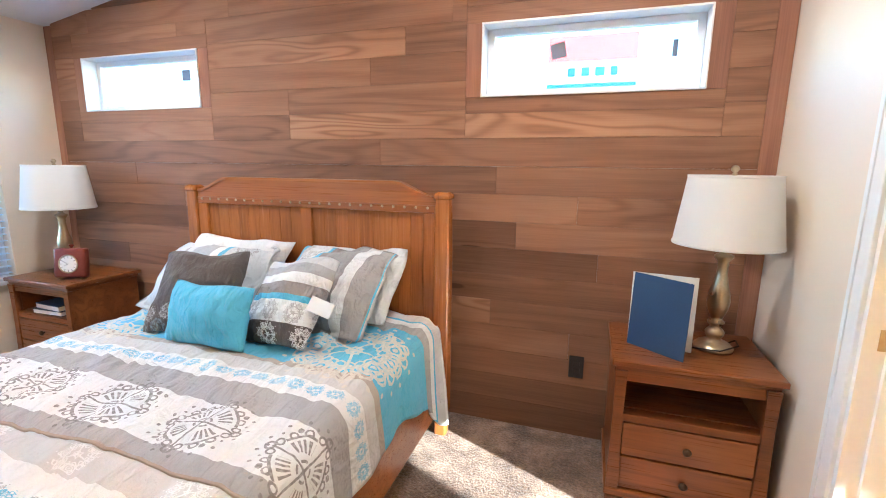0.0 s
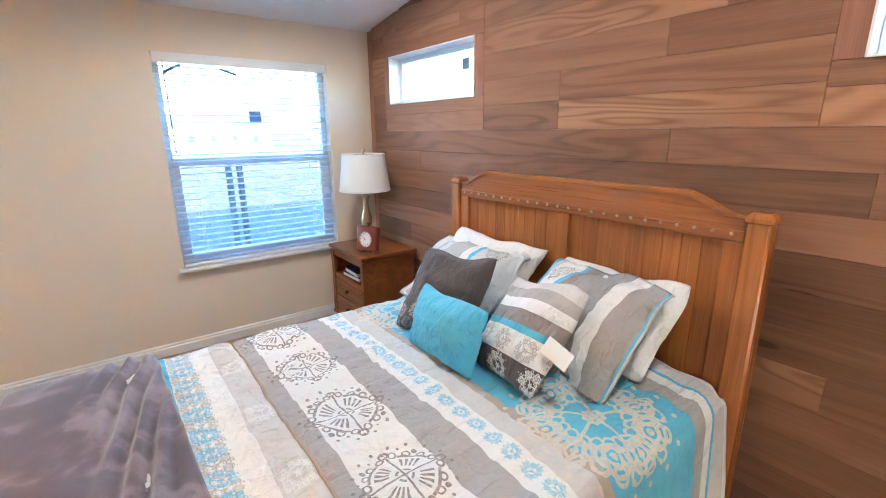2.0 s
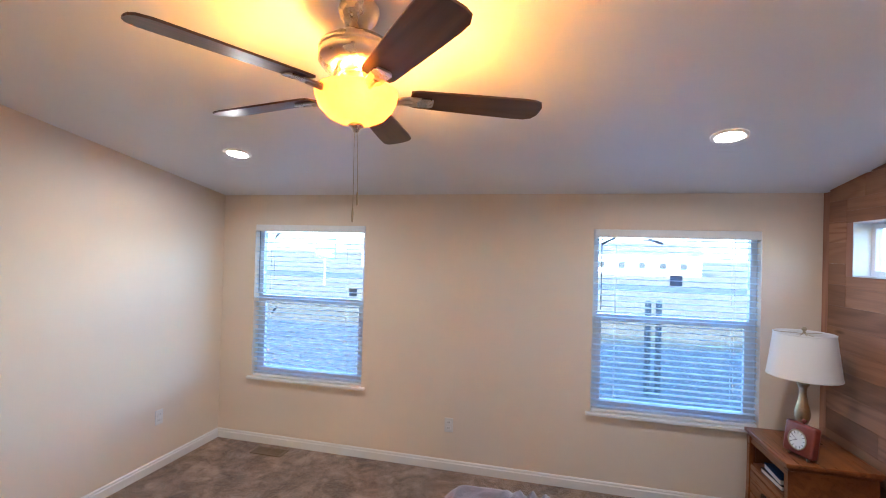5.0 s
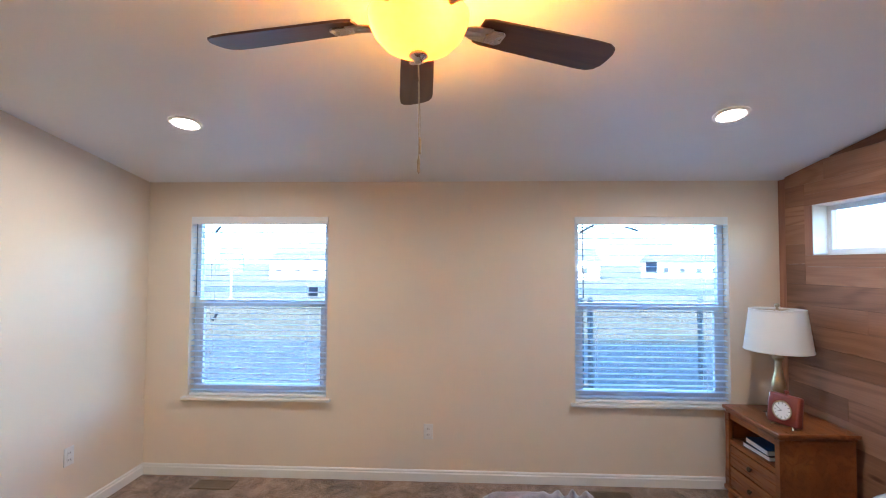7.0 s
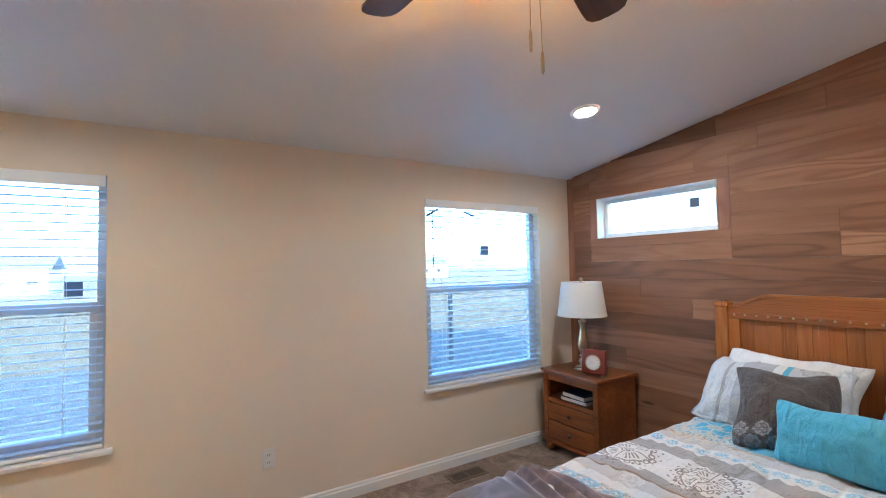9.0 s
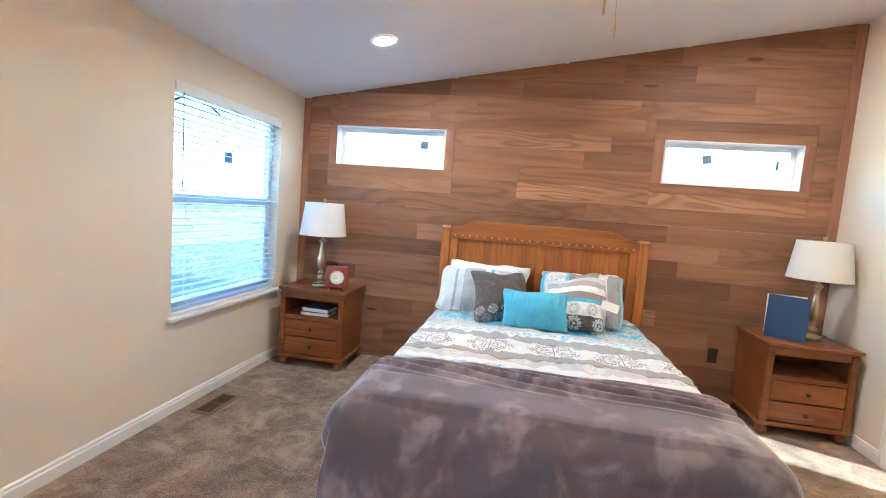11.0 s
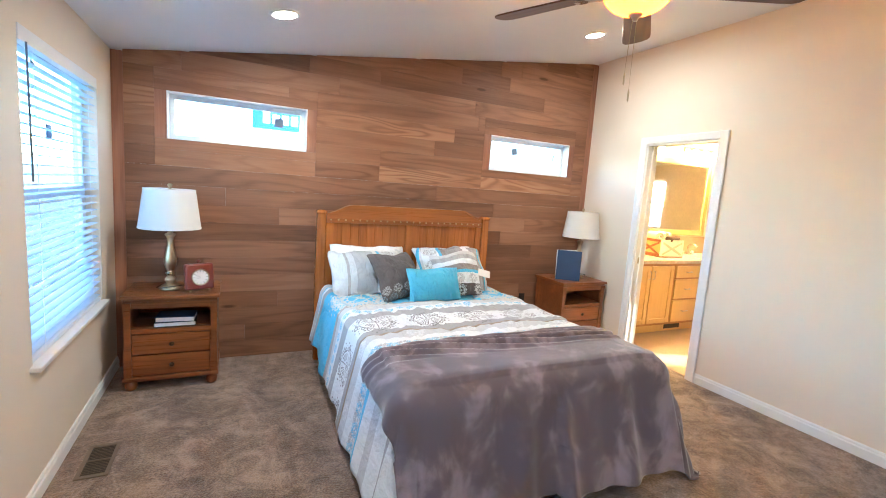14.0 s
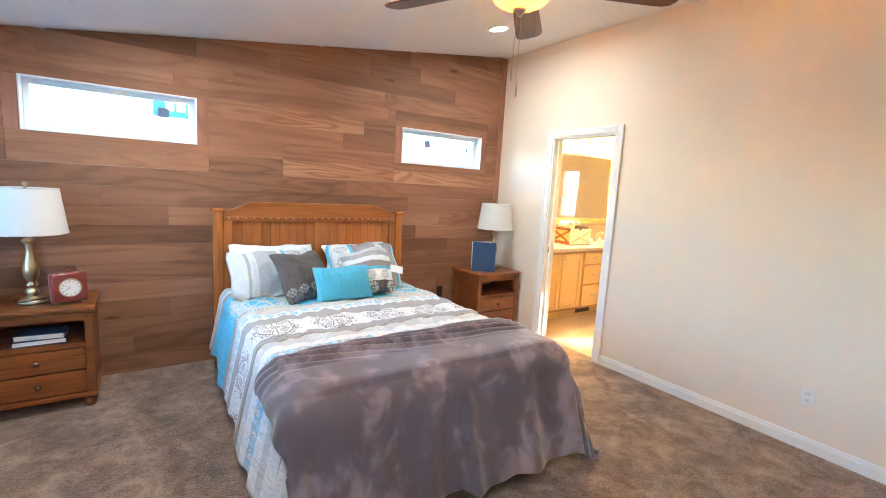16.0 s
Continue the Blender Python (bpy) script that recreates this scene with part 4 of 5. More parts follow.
# ---- nightstands and what stands on them ----
def nightstand(at, label):
    """Two drawers under an open cubby, moulded top, bun feet; its front looks towards -y, its middle at x = 0."""
    ns = thing("nightstand", label, "nightstand", at, 0, "nightstands")
    ns.scale = (1.0, 1.05, 0.982)
    part("top", box(-0.290, 0.290, -0.225, 0.225, 0.640, 0.664, 0.006), M_STAND, ns)
    part("top_moulding", box(-0.275, 0.275, -0.210, 0.215, 0.620, 0.640, 0.006), M_STAND, ns)
    for x0, x1 in ((-0.272, -0.252), (0.252, 0.272)):
        part("side_panel", box(x0, x1, -0.195, 0.205, 0.10, 0.620, 0.003), M_STAND, ns)
    for sx in (-1, 1):
        # front pilaster, bowed slightly as a turned leg
        bm = bmesh.new()
        prof = [(0.022, 0.10), (0.024, 0.16), (0.020, 0.30), (0.019, 0.45), (0.021, 0.58), (0.024, 0.62)]
        rings = [[bm.verts.new((cx * r, cy * r * 0.6, z)) for cx, cy in ((-1, -1), (1, -1), (1, 1), (-1, 1))] for r, z in prof]
        for p, q in zip(rings, rings[1:]):
            for k in range(4):
                bm.faces.new((p[k], p[(k + 1) % 4], q[(k + 1) % 4], q[k]))
        bm.faces.new(rings[0]), bm.faces.new(rings[-1])
        part("pilaster", bm, M_STAND, ns, m=pose(sx * 0.253, -0.200, 0))
    part("back_panel", box(-0.252, 0.252, 0.190, 0.202, 0.10, 0.62), M_STAND, ns)
    part("cubby_floor", box(-0.252, 0.252, -0.190, 0.190, 0.415, 0.432, 0.003), M_STAND, ns)
    part("cubby_lining", box(-0.2515, 0.2515, -0.150, 0.189, 0.4325, 0.436), M_STAND, ns)
    for x in (-0.2515, 0.2465):
        part("cubby_lining", box(x, x + 0.005, -0.170, 0.189, 0.4365, 0.600), M_STAND, ns)
    part("upper_rail", box(-0.234, 0.234, -0.203, -0.180, 0.575, 0.620, 0.003), M_STAND, ns)
    part("middle_rail", box(-0.234, 0.234, -0.203, -0.180, 0.400, 0.432, 0.003), M_STAND, ns)
    part("base_rail", box(-0.284, 0.284, -0.222, 0.210, 0.070, 0.100, 0.008), M_STAND, ns)
    for z0, z1 in ((0.255, 0.395), (0.106, 0.248)):
        dr = part("drawer_front", box(-0.230, 0.230, -0.207, -0.188, z0, z1, 0.006), M_STAND, ns)
        part("knob", lathe([(0.006, 0), (0.006, 0.010), (0.015, 0.014), (0.016, 0.020), (0.010, 0.026), (0.0, 0.028)], 14), M_BRONZE, dr, "dark bronze knob", True, pose(0, -0.206, (z0 + z1) / 2, 90, 0, 0))
    for sx in (-1, 1):
        for y in (-0.180, 0.175):
            part("foot", lathe([(0.022, 0), (0.034, 0.012), (0.038, 0.032), (0.034, 0.052), (0.024, 0.060), (0.026, 0.071)], 16), M_STAND, ns, "", True, pose(sx * 0.240, y, 0))
    return ns


nightstand((-3.065, 2.185, 0), "dark cherry nightstand with two drawers and books in its open cubby")
nightstand((0.560, 2.190, 0), "cherry nightstand with two drawers and an empty open cubby")


def table_lamp(at, turn, label):
    lp = thing("table_lamp", label, "lamp", at, turn, "bedside lamps")
    base = [(0.0, 0.0), (0.072, 0.0), (0.074, 0.010), (0.066, 0.018), (0.060, 0.024), (0.050, 0.030), (0.030, 0.036), (0.026, 0.046), (0.034, 0.060), (0.036, 0.072), (0.028, 0.084),
            (0.018, 0.094), (0.030, 0.108), (0.032, 0.116), (0.020, 0.124), (0.026, 0.140), (0.038, 0.172), (0.042, 0.200), (0.038, 0.232), (0.028, 0.270), (0.021, 0.312), (0.019, 0.345),
            (0.022, 0.352), (0.019, 0.360), (0.026, 0.372), (0.034, 0.384), (0.034, 0.390), (0.020, 0.398), (0.012, 0.404), (0.012, 0.425), (0.0, 0.426)]
    part("stem", lathe(base, 28), M_BRASS, lp, "turned antique brass stem", True)
    rb, rt, z0, z1 = 0.192, 0.158, 0.436, 0.700
    sh = part("shade", lathe([(rb, z0), (rb - 0.0005, z0 + 0.003), (rt + 0.0005, z1 - 0.003), (rt, z1), (rt - 0.002, z1 + 0.0005), (rt - 0.004, z1), (rt - 0.0038, z1 - 0.003), (rb - 0.0042, z0 + 0.003), (rb - 0.004, z0), (rb - 0.002, z0 - 0.0005), (rb, z0)], 56), M_SHADE, lp, "off-white linen drum shade", True)
    for r, z in ((rb, z0), (rt, z1)):
        part("rim", lathe([(r + 0.001, z - 0.005), (r + 0.002, z - 0.004), (r + 0.002, z + 0.004), (r + 0.001, z + 0.005), (r - 0.0005, z), (r + 0.001, z - 0.005)], 56), M_SHADE, sh, "", True)
    bm = tube([(0, 0, 0.42), (0.06, 0, 0.47), (0.075, 0, 0.58), (0.05, 0, 0.68), (0, 0, 0.705)], 0.0025, 6)
    tube([(0, 0, 0.42), (-0.06, 0, 0.47), (-0.075, 0, 0.58), (-0.05, 0, 0.68), (0, 0, 0.705)], 0.0025, 6, bm)
    for k in range(3):
        a = 2.1 * k
        tube([(0, 0, 0.700), (rt * math.cos(a), rt * math.sin(a), 0.697)], 0.002, 5, bm)
    part("harp", bm, M_BRASS, lp)
    part("bulb", lathe([(0.013, 0.426), (0.014, 0.46), (0.028, 0.50), (0.031, 0.525), (0.022, 0.55), (0.0, 0.558)], 16), M_WHITEPL, lp, "unlit white bulb", True)
    part("finial", lathe([(0.006, 0.702), (0.010, 0.708), (0.006, 0.714), (0.014, 0.724), (0.015, 0.731), (0.008, 0.741), (0.0, 0.743)], 14), M_BRASS, lp, "", True)
    part("cord", tube([(0.07, 0.0, 0.006), (0.09, -0.03, 0.03), (0.03, -0.085, 0.035), (-0.05, -0.07, 0.02), (-0.09, 0.02, 0.006), (-0.06, 0.14, 0.004)], 0.003, 6), M_BLACK, lp, "thin black cord")
    return lp


table_lamp((-3.092, 2.170, 0.6525), 0, "antique brass table lamp with an off-white drum shade")
table_lamp((0.668, 2.222, 0.6525), 40, "antique brass table lamp with an off-white drum shade")


def desk_clock(at, turn):
    c = thing("alarm_clock", "oxblood square desk clock with a white round dial", "clock", at, turn)
    c.scale = (1.14, 1.14, 1.14)
    lean = pose(0, 0, 0.012, -8, 0, 0)
    s = 0.081
    part("case", box(-s, s, -0.024, 0.024, 0.0, 0.160, 0.014), M_CLOCK, c, "", True, lean)
    part("bezel", lathe([(0.049, 0.0), (0.052, 0.004), (0.049, 0.008), (0.045, 0.006), (0.044, 0.0), (0.049, 0.0)], 32), M_BRASS, c, "thin brass ring", True, lean @ pose(0, -0.0235, 0.075, 90, 0, 0))
    dial = part("dial", lathe([(0.0, 0.0), (0.045, 0.0), (0.045, 0.003), (0.0, 0.003)], 32), M_PAPER, c, "white dial", False, lean @ pose(0, -0.0235, 0.075, 90, 0, 0))
    tick = None
    for k in range(12):
        m = pose(0, 0, 0.0032, 0, 0, 30 * k) @ pose(0.037, 0, 0)
        if tick is None:
            tick = part("tick", box(-0.0055, 0.0055, -0.0013, 0.0013, 0, 0.0008), M_BLACK, dial, "", False, m)
        else:
            again(tick, dial, m)
    part("pointer", box(0, 0.022, -0.0012, 0.0012, 0.0, 0.0008), M_BLACK, dial, "", False, pose(0, 0, 0.0044, 0, 0, 205))
    part("pointer", box(0, 0.032, -0.0009, 0.0009, 0.0, 0.0008), M_BLACK, dial, "", False, pose(0, 0, 0.0056, 0, 0, 150))
    part("top_button", lathe([(0.006, 0), (0.006, 0.008), (0.012, 0.012), (0.012, 0.020), (0.0, 0.024)], 14), M_CLOCK, c, "", True, lean @ pose(0, 0, 0.159))
    for sx in (-1, 1):
        part("foot", tube([(sx * 0.045, 0, 0.016), (sx * 0.058, -0.012, 0.0)], 0.006, 8), M_BRASS, c)
        part("foot", tube([(sx * 0.045, 0.012, 0.018), (sx * 0.058, 0.030, 0.0)], 0.006, 8), M_BRASS, c)
    return c


desk_clock((-2.905, 2.070, 0.6525), 22)


def book(at, w, d, h, turn, cover, label):
    b = thing("book", label, "book", at, turn, "books in the cubby")
    part("cover", box(-w / 2, w / 2, -d / 2, d / 2, 0, 0.003, 0.001), cover, b)
    part("cover", box(-w / 2, w / 2, -d / 2, d / 2, h - 0.003, h, 0.001), cover, b)
    part("pages", box(-w / 2 + 0.004, w / 2 - 0.004, -d / 2 + 0.003, d / 2 - 0.004, 0.003, h - 0.003), M_PAPER, b, "white page edges")
    part("spine", box(-w / 2, w / 2, d / 2 - 0.004, d / 2, 0.003, h - 0.003, 0.0005), cover, b)


book((-3.050, 2.070, 0.4292), 0.250, 0.17, 0.030, 2, M_DARKBOOK, "thick dark book lying flat with white pages")
book((-3.045, 2.075, 0.4594), 0.235, 0.17, 0.034, -3, M_BLUE, "navy book lying on another book")

# a folder of blue card, standing open
fo = thing("presentation_folder", "navy blue card folder standing open on the nightstand", "folder", (0.335, 2.165, 0.6525))
part("front_cover", box(0.0, 0.240, -0.0015, 0.0015, 0.0, 0.305, 0.0, None, pose(0, 0, 0, -3, 0, -38)), M_BLUE, fo)
part("back_cover", box(0.0, 0.240, -0.0015, 0.0015, 0.0, 0.305, 0.0, None, pose(0, 0.004, 0, -3, 0, -9)), M_PAPER, fo, "white inner face")


# ---- fixtures ----
def outlet(at, turn, mat, label):
    o = thing("wall_outlet", label, "outlet", at, turn, "outlets")
    part("cover_plate", box(-0.036, 0.036, -0.006, 0.0, -0.058, 0.058, 0.003), mat, o)
    for z in (-0.022, 0.022):
        s = part("socket", box(-0.017, 0.017, -0.008, -0.005, z - 0.014, z + 0.014, 0.003), mat, o)
        for x in (-0.006, 0.006):
            # Dark slips laid on the socket for the shade in its slots.
            part("slot", box(x - 0.0012, x + 0.0012, -0.0086, -0.0079, z - 0.005, z + 0.005), M_HOLLOW_SHADE, s)


outlet((0.135, YN - 0.0025, 0.383), 0, M_BLACK, "black outlet plate on the plank wall")
outlet((XW, -0.166, 0.370), 90, M_WHITEPL, "white outlet plate on the painted wall")
outlet((XR, -0.595, 0.340), -90, M_WHITEPL, "white outlet plate on the painted wall")
outlet((-2.80, YS, 0.415), 180, M_WHITEPL, "white outlet plate on the painted wall")


def floor_register(at, turn):
    v = thing("floor_register", "bronze slatted floor register set in the carpet", "floor vent", at, turn, "floor registers")
    # Dark plate under the louvres in place of the shade down the duct.
    part("duct", box(-0.130, 0.130, -0.050, 0.050, 0.001, 0.004), M_HOLLOW_SHADE, v)
    bm = box(-0.150, 0.150, -0.068, -0.050, 0.001, 0.010, 0.003)
    box(-0.150, 0.150, 0.050, 0.068, 0.001, 0.010, 0.003, bm=bm)
    box(-0.150, -0.130, -0.052, 0.052, 0.0012, 0.0098, 0.003, bm=bm)
    box(0.130, 0.150, -0.052, 0.052, 0.0012, 0.0098, 0.003, bm=bm)
    box(-0.004, 0.004, -0.051, 0.051, 0.0012, 0.0095, 0.001, bm=bm)
    part("frame", bm, M_VENT, v)
    first = None
    for k in range(18):
        m = pose(-0.122 + 0.01435 * k, 0, 0.006, 0, 30, 0)
        if first is None:
            first = part("louvre", box(-0.004, 0.004, -0.050, 0.050, -0.0008, 0.0008), M_VENT, v, m=m)
        else:
            again(first, v, m)


floor_register((-3.30, 1.155, 0), 90)
floor_register((-3.40 + 0.08, -1.74, 0), 90)


def downlight(x, y):
    d = thing("recessed_downlight", "round recessed downlight with a white trim ring, lit", "ceiling light", (x, y, ceil_z(x)), 0, "downlights")
    d.matrix_world = pose(x, y, ceil_z(x), 0, -math.degrees(math.atan(0.1531)), 0)
    part("trim_ring", lathe([(0.088, 0.0), (0.087, -0.008), (0.082, -0.013), (0.067, -0.011), (0.063, -0.006), (0.063, 0.0)], 36), M_TRIM, d, "", True)
    part("diffuser", lathe([(0.0, -0.008), (0.050, -0.008), (0.0635, -0.006)], 36), M_CAN_GLOW, d, "glowing white diffuser", True)


for x, y in ((-2.47, -1.48), (-2.43, 1.505), (-0.075, 1.50)):
    downlight(x, y)


def ceiling_fan(x, y):
    zc = ceil_z(x)
    f = thing("ceiling_fan", "nickel ceiling fan with five walnut blades and lit amber bowl", "ceiling fan", (x, y, 0))
    part("canopy", lathe([(0.068, zc + 0.008), (0.070, zc - 0.014), (0.062, zc - 0.040), (0.040, zc - 0.072), (0.024, zc - 0.082), (0.0, zc - 0.082)], 32), M_NICKEL, f, "", True)
    part("downrod", lathe([(0.013, 2.50), (0.013, zc - 0.07)], 16), M_NICKEL, f, "", True)
    part("motor_housing", lathe([(0.0, 2.524), (0.05, 2.522), (0.098, 2.508), (0.126, 2.488), (0.132, 2.474), (0.132, 2.468), (0.128, 2.465), (0.132, 2.462), (0.131, 2.430), (0.112, 2.406), (0.085, 2.396), (0.060, 2.392), (0.0, 2.392)], 40), M_NICKEL, f, "brushed nickel motor housing", True)
    part("switch_housing", lathe([(0.058, 2.392), (0.060, 2.380), (0.052, 2.366), (0.052, 2.352), (0.060, 2.346), (0.0, 2.346)], 28), M_NICKEL, f, "", True)
    bowl = [(0.136, 2.338), (0.141, 2.330), (0.138, 2.308), (0.124, 2.276), (0.098, 2.248), (0.062, 2.230), (0.020, 2.222), (0.0, 2.221), (0.0, 2.227), (0.02, 2.228), (0.060, 2.237), (0.094, 2.254), (0.119, 2.280), (0.132, 2.310), (0.133, 2.335), (0.136, 2.338)]
    part("glass_bowl", lathe(bowl, 44), M_BOWL, f, "glowing amber glass bowl", True)
    part("bowl_finial", lathe([(0.026, 2.223), (0.027, 2.216), (0.016, 2.211), (0.012, 2.204), (0.009, 2.197), (0.0, 2.195)], 18), M_NICKEL, f, "", True)
    blade = iron = None
    for k in range(5):
        m = pose(0, 0, 2.324, 0, 0, -29.5 + 72 * k)
        if blade is None:
            half = [(0.185, 0.046), (0.21, 0.054), (0.40, 0.062), (0.58, 0.068), (0.625, 0.066), (0.650, 0.054), (0.662, 0.030), (0.664, 0.0)]
            out = half + [(a, -b) for a, b in reversed(half[:-1])]
            bm = slab(out, 0.007, "z", 0.0)
            bmesh.ops.transform(bm, matrix=pose(0, 0, 0.0, -11, 0, 0), verts=bm.verts)
            blade = part("blade", bm, M_BLADE, f, "walnut blade", False, m)
            bm = slab([(0.125, 0.012), (0.14, 0.014), (0.165, 0.026), (0.25, 0.030), (0.265, 0.018), (0.265, -0.018), (0.25, -0.030), (0.165, -0.026), (0.14, -0.014), (0.125, -0.012)], 0.006, "z", -0.010)
            bmesh.ops.transform(bm, matrix=pose(0, 0, 0.0, -11, 0, 0), verts=bm.verts)
            tube([(0.075, 0, 0.069), (0.10, 0, 0.020), (0.14, 0, -0.014), (0.19, 0, -0.008)], 0.010, 8, bm)
            iron = part("blade_iron", bm, M_NICKEL, f, "nickel blade bracket", False, m)
        else:
            again(blade, f, m)
            again(iron, f, m)
    for dx, low in ((0.010, 1.885), (-0.012, 1.945)):
        part("pull_chain", tube([(dx, 0.0, 2.205), (dx * 1.4, 0.004, low + 0.10), (dx * 1.5, 0.004, low + 0.05)], 0.0010, 5), M_BRASS, f)
        part("chain_pull", lathe([(0.0, low), (0.0035, low + 0.006), (0.0042, low + 0.035), (0.002, low + 0.05), (0.0, low + 0.051)], 10), M_BRASS, f, "", True, pose(dx * 1.5, 0.004, 0))


FAN = (-1.25, -0.036)
ceiling_fan(*FAN)
for k in range(3):
    a = radians(40 + 120 * k)
    point_lamp("fan_bulb", (FAN[0] + 0.085 * math.cos(a), FAN[1] + 0.085 * math.sin(a), 2.316), 1.05, (1.0, 0.40, 0.055), 0.025)


# ---- the bathroom beyond the doorway ----
BX0, BX1, BY0, BY1, BZ = XR + T, 6.5, -1.50, 2.57, 2.45
VF = 2.03
BWIN = (-1.28, -0.84, 0.95, 2.10)
wall_with_holes("wall_bath_north", "x", BY1, T, BX0, BX1, lambda a: BZ + 0.02, [], M_WALL, "beige painted bathroom wall", -0.02)
wall_with_holes("wall_bath_south", "x", BY0 - T, T, BX0, BX1, lambda a: BZ + 0.02, [], M_WALL, "beige painted bathroom wall", -0.02)
wall_with_holes("wall_bath_east", "y", BX1, T, BY0 - T, BY1 + T, lambda a: BZ + 0.02, [BWIN], M_WALL, "beige painted bathroom wall with a tall window", -0.02)
setting("floor_bath", box(XR + 0.061, BX1 + 0.1, BY0 - 0.1, BY1 + 0.1, -0.10, -0.004), M_VINYLFLOOR, "tan sheet floor of the bathroom")
setting("ceiling_bath", box(BX0 + 0.001, BX1 + T, BY0 - T, BY1 + T, BZ, BZ + 0.08), M_CEIL, "white bathroom ceiling")
y0, y1, z0, z1 = BWIN
bm = box(BX1 + 0.06, BX1 + 0.1, y0, y0 + 0.04, z0, z1, 0.003)
box(BX1 + 0.06, BX1 + 0.1, y1 - 0.04, y1, z0, z1, 0.003, bm=bm)
box(BX1 + 0.061, BX1 + 0.099, y0 + 0.035, y1 - 0.035, z0, z0 + 0.04, 0.003, bm=bm)
box(BX1 + 0.061, BX1 + 0.099, y0 + 0.035, y1 - 0.035, z1 - 0.04, z1, 0.003, bm=bm)
box(BX1 + 0.061, BX1 + 0.099, y0 + 0.035, y1 - 0.035, 1.55, 1.59, 0.003, bm=bm)
bw = setting("window_5", bm, M_VINYL, "tall white bathroom window")
pane = part("pane", box(BX1 + 0.078, BX1 + 0.082, y0 + 0.04, y1 - 0.04, z0 + 0.04, z1 - 0.04), M_SUN_TINT_GLASS, bw)


def bar_pull(parent, at, level):
    a = [(-0.045, 0, 0), (-0.042, -0.022, 0), (0.042, -0.022, 0), (0.045, 0, 0)]
    bm = tube([p if level else (0, p[1], p[0]) for p in a], 0.005, 8)
    part("handle", bm, M_NICKEL, parent, "nickel bar handle", False, pose(*at))


def vanity_unit(x0, x1, kind):
    w = x1 - x0
    u = thing("vanity_cabinet", "honey maple vanity cabinet with %s" % ("two panelled doors" if kind == "doors" else "a bank of three drawers"), "cabinet", (x0, VF, 0), 0, "vanity cabinets")
    part("body", box(0.001, w - 0.001, 0.021, BY1 - VF - 0.002, 0.10, 0.83), M_MAPLE, u)
    part("toe_kick", box(0.001, w - 0.001, 0.07, 0.085, -0.003, 0.10), M_MAPLE, u)
    if kind != "doors":
        # Plain dark plate in place of the shaded vent openings.
        part("toe_kick_vent", box(0.03, 0.30, 0.064, 0.0695, 0.025, 0.075), M_HOLLOW_SHADE, u, "dark slotted vent")
    # Face frame painted dark so the gaps between the fronts look shaded.
    part("face_frame", box(0.001, w - 0.001, 0.004, 0.021, 0.10, 0.83, 0.002), M_MAPLE_SHADE, u)
    fronts = []
    if kind == "doors":
        c = w / 2
        fronts = [(0.02, c - 0.006, 0.13, 0.80, "door"), (c + 0.006, w - 0.02, 0.13, 0.80, "door")]
    else:
        fronts = [(0.02, w - 0.02, 0.66, 0.80, "drawer"), (0.02, w - 0.02, 0.41, 0.64, "drawer"), (0.02, w - 0.02, 0.13, 0.39, "drawer")]
    for i, (a, b, z0, z1, k) in enumerate(fronts):
        s = 0.055 if k == "door" else 0.0
        if s:
            d = part("cabinet_door", box(a + s, b - s, -0.008, 0.003, z0 + s, z1 - s, 0.004), M_MAPLE, u)
            bm = box(a, a + s, -0.016, 0.003, z0, z1, 0.003)
            box(b - s, b, -0.016, 0.003, z0, z1, 0.003, bm=bm)
            box(a + s, b - s, -0.0155, 0.003, z0, z0 + s, 0.003, bm=bm)
            box(a + s, b - s, -0.0155, 0.003, z1 - s, z1, 0.003, bm=bm)
            part("door_frame", bm, M_MAPLE, d)
            bar_pull(d, (b - 0.028 if i == 0 else a + 0.028, -0.016, z1 - 0.10), False)
        else:
            d = part("drawer_front", box(a, b, -0.016, 0.003, z0, z1, 0.005), M_MAPLE, u)
            bar_pull(d, ((a + b) / 2, -0.016, (z0 + z1) / 2), True)


vanity_unit(1.18, 1.96, "doors")
vanity_unit(1.96, 2.42, "drawers")
vanity_unit(2.42, 3.20, "doors")
thing("countertop", "speckled tan countertop on the vanity", "countertop", bm=box(1.02, 3.45, VF - 0.03, BY1 - 0.001, 0.83, 0.872, 0.006), mat=M_STONE)
thing("backsplash", "tan tiled backsplash above the countertop", "backsplash", bm=box(1.02, 3.45, BY1 - 0.016, BY1 - 0.001, 0.873, 1.10, 0.003), mat=M_TILE)
mir = thing("wall_mirror", "wide mirror in a maple frame above the vanity", "mirror", (2.20, BY1, 1.605))
part("mirror_glass", box(-0.86, 0.86, -0.012, -0.006, -0.42, 0.42), M_MIRROR, mir)
for x0, x1, z0, z1 in ((-0.93, -0.86, -0.49, 0.49), (0.86, 0.93, -0.49, 0.49), (-0.86, 0.86, -0.49, -0.42), (-0.86, 0.86, 0.42, 0.49)):
    part("frame", box(x0, x1, -0.024, -0.001, z0, z1, 0.005), M_MAPLE, mir)


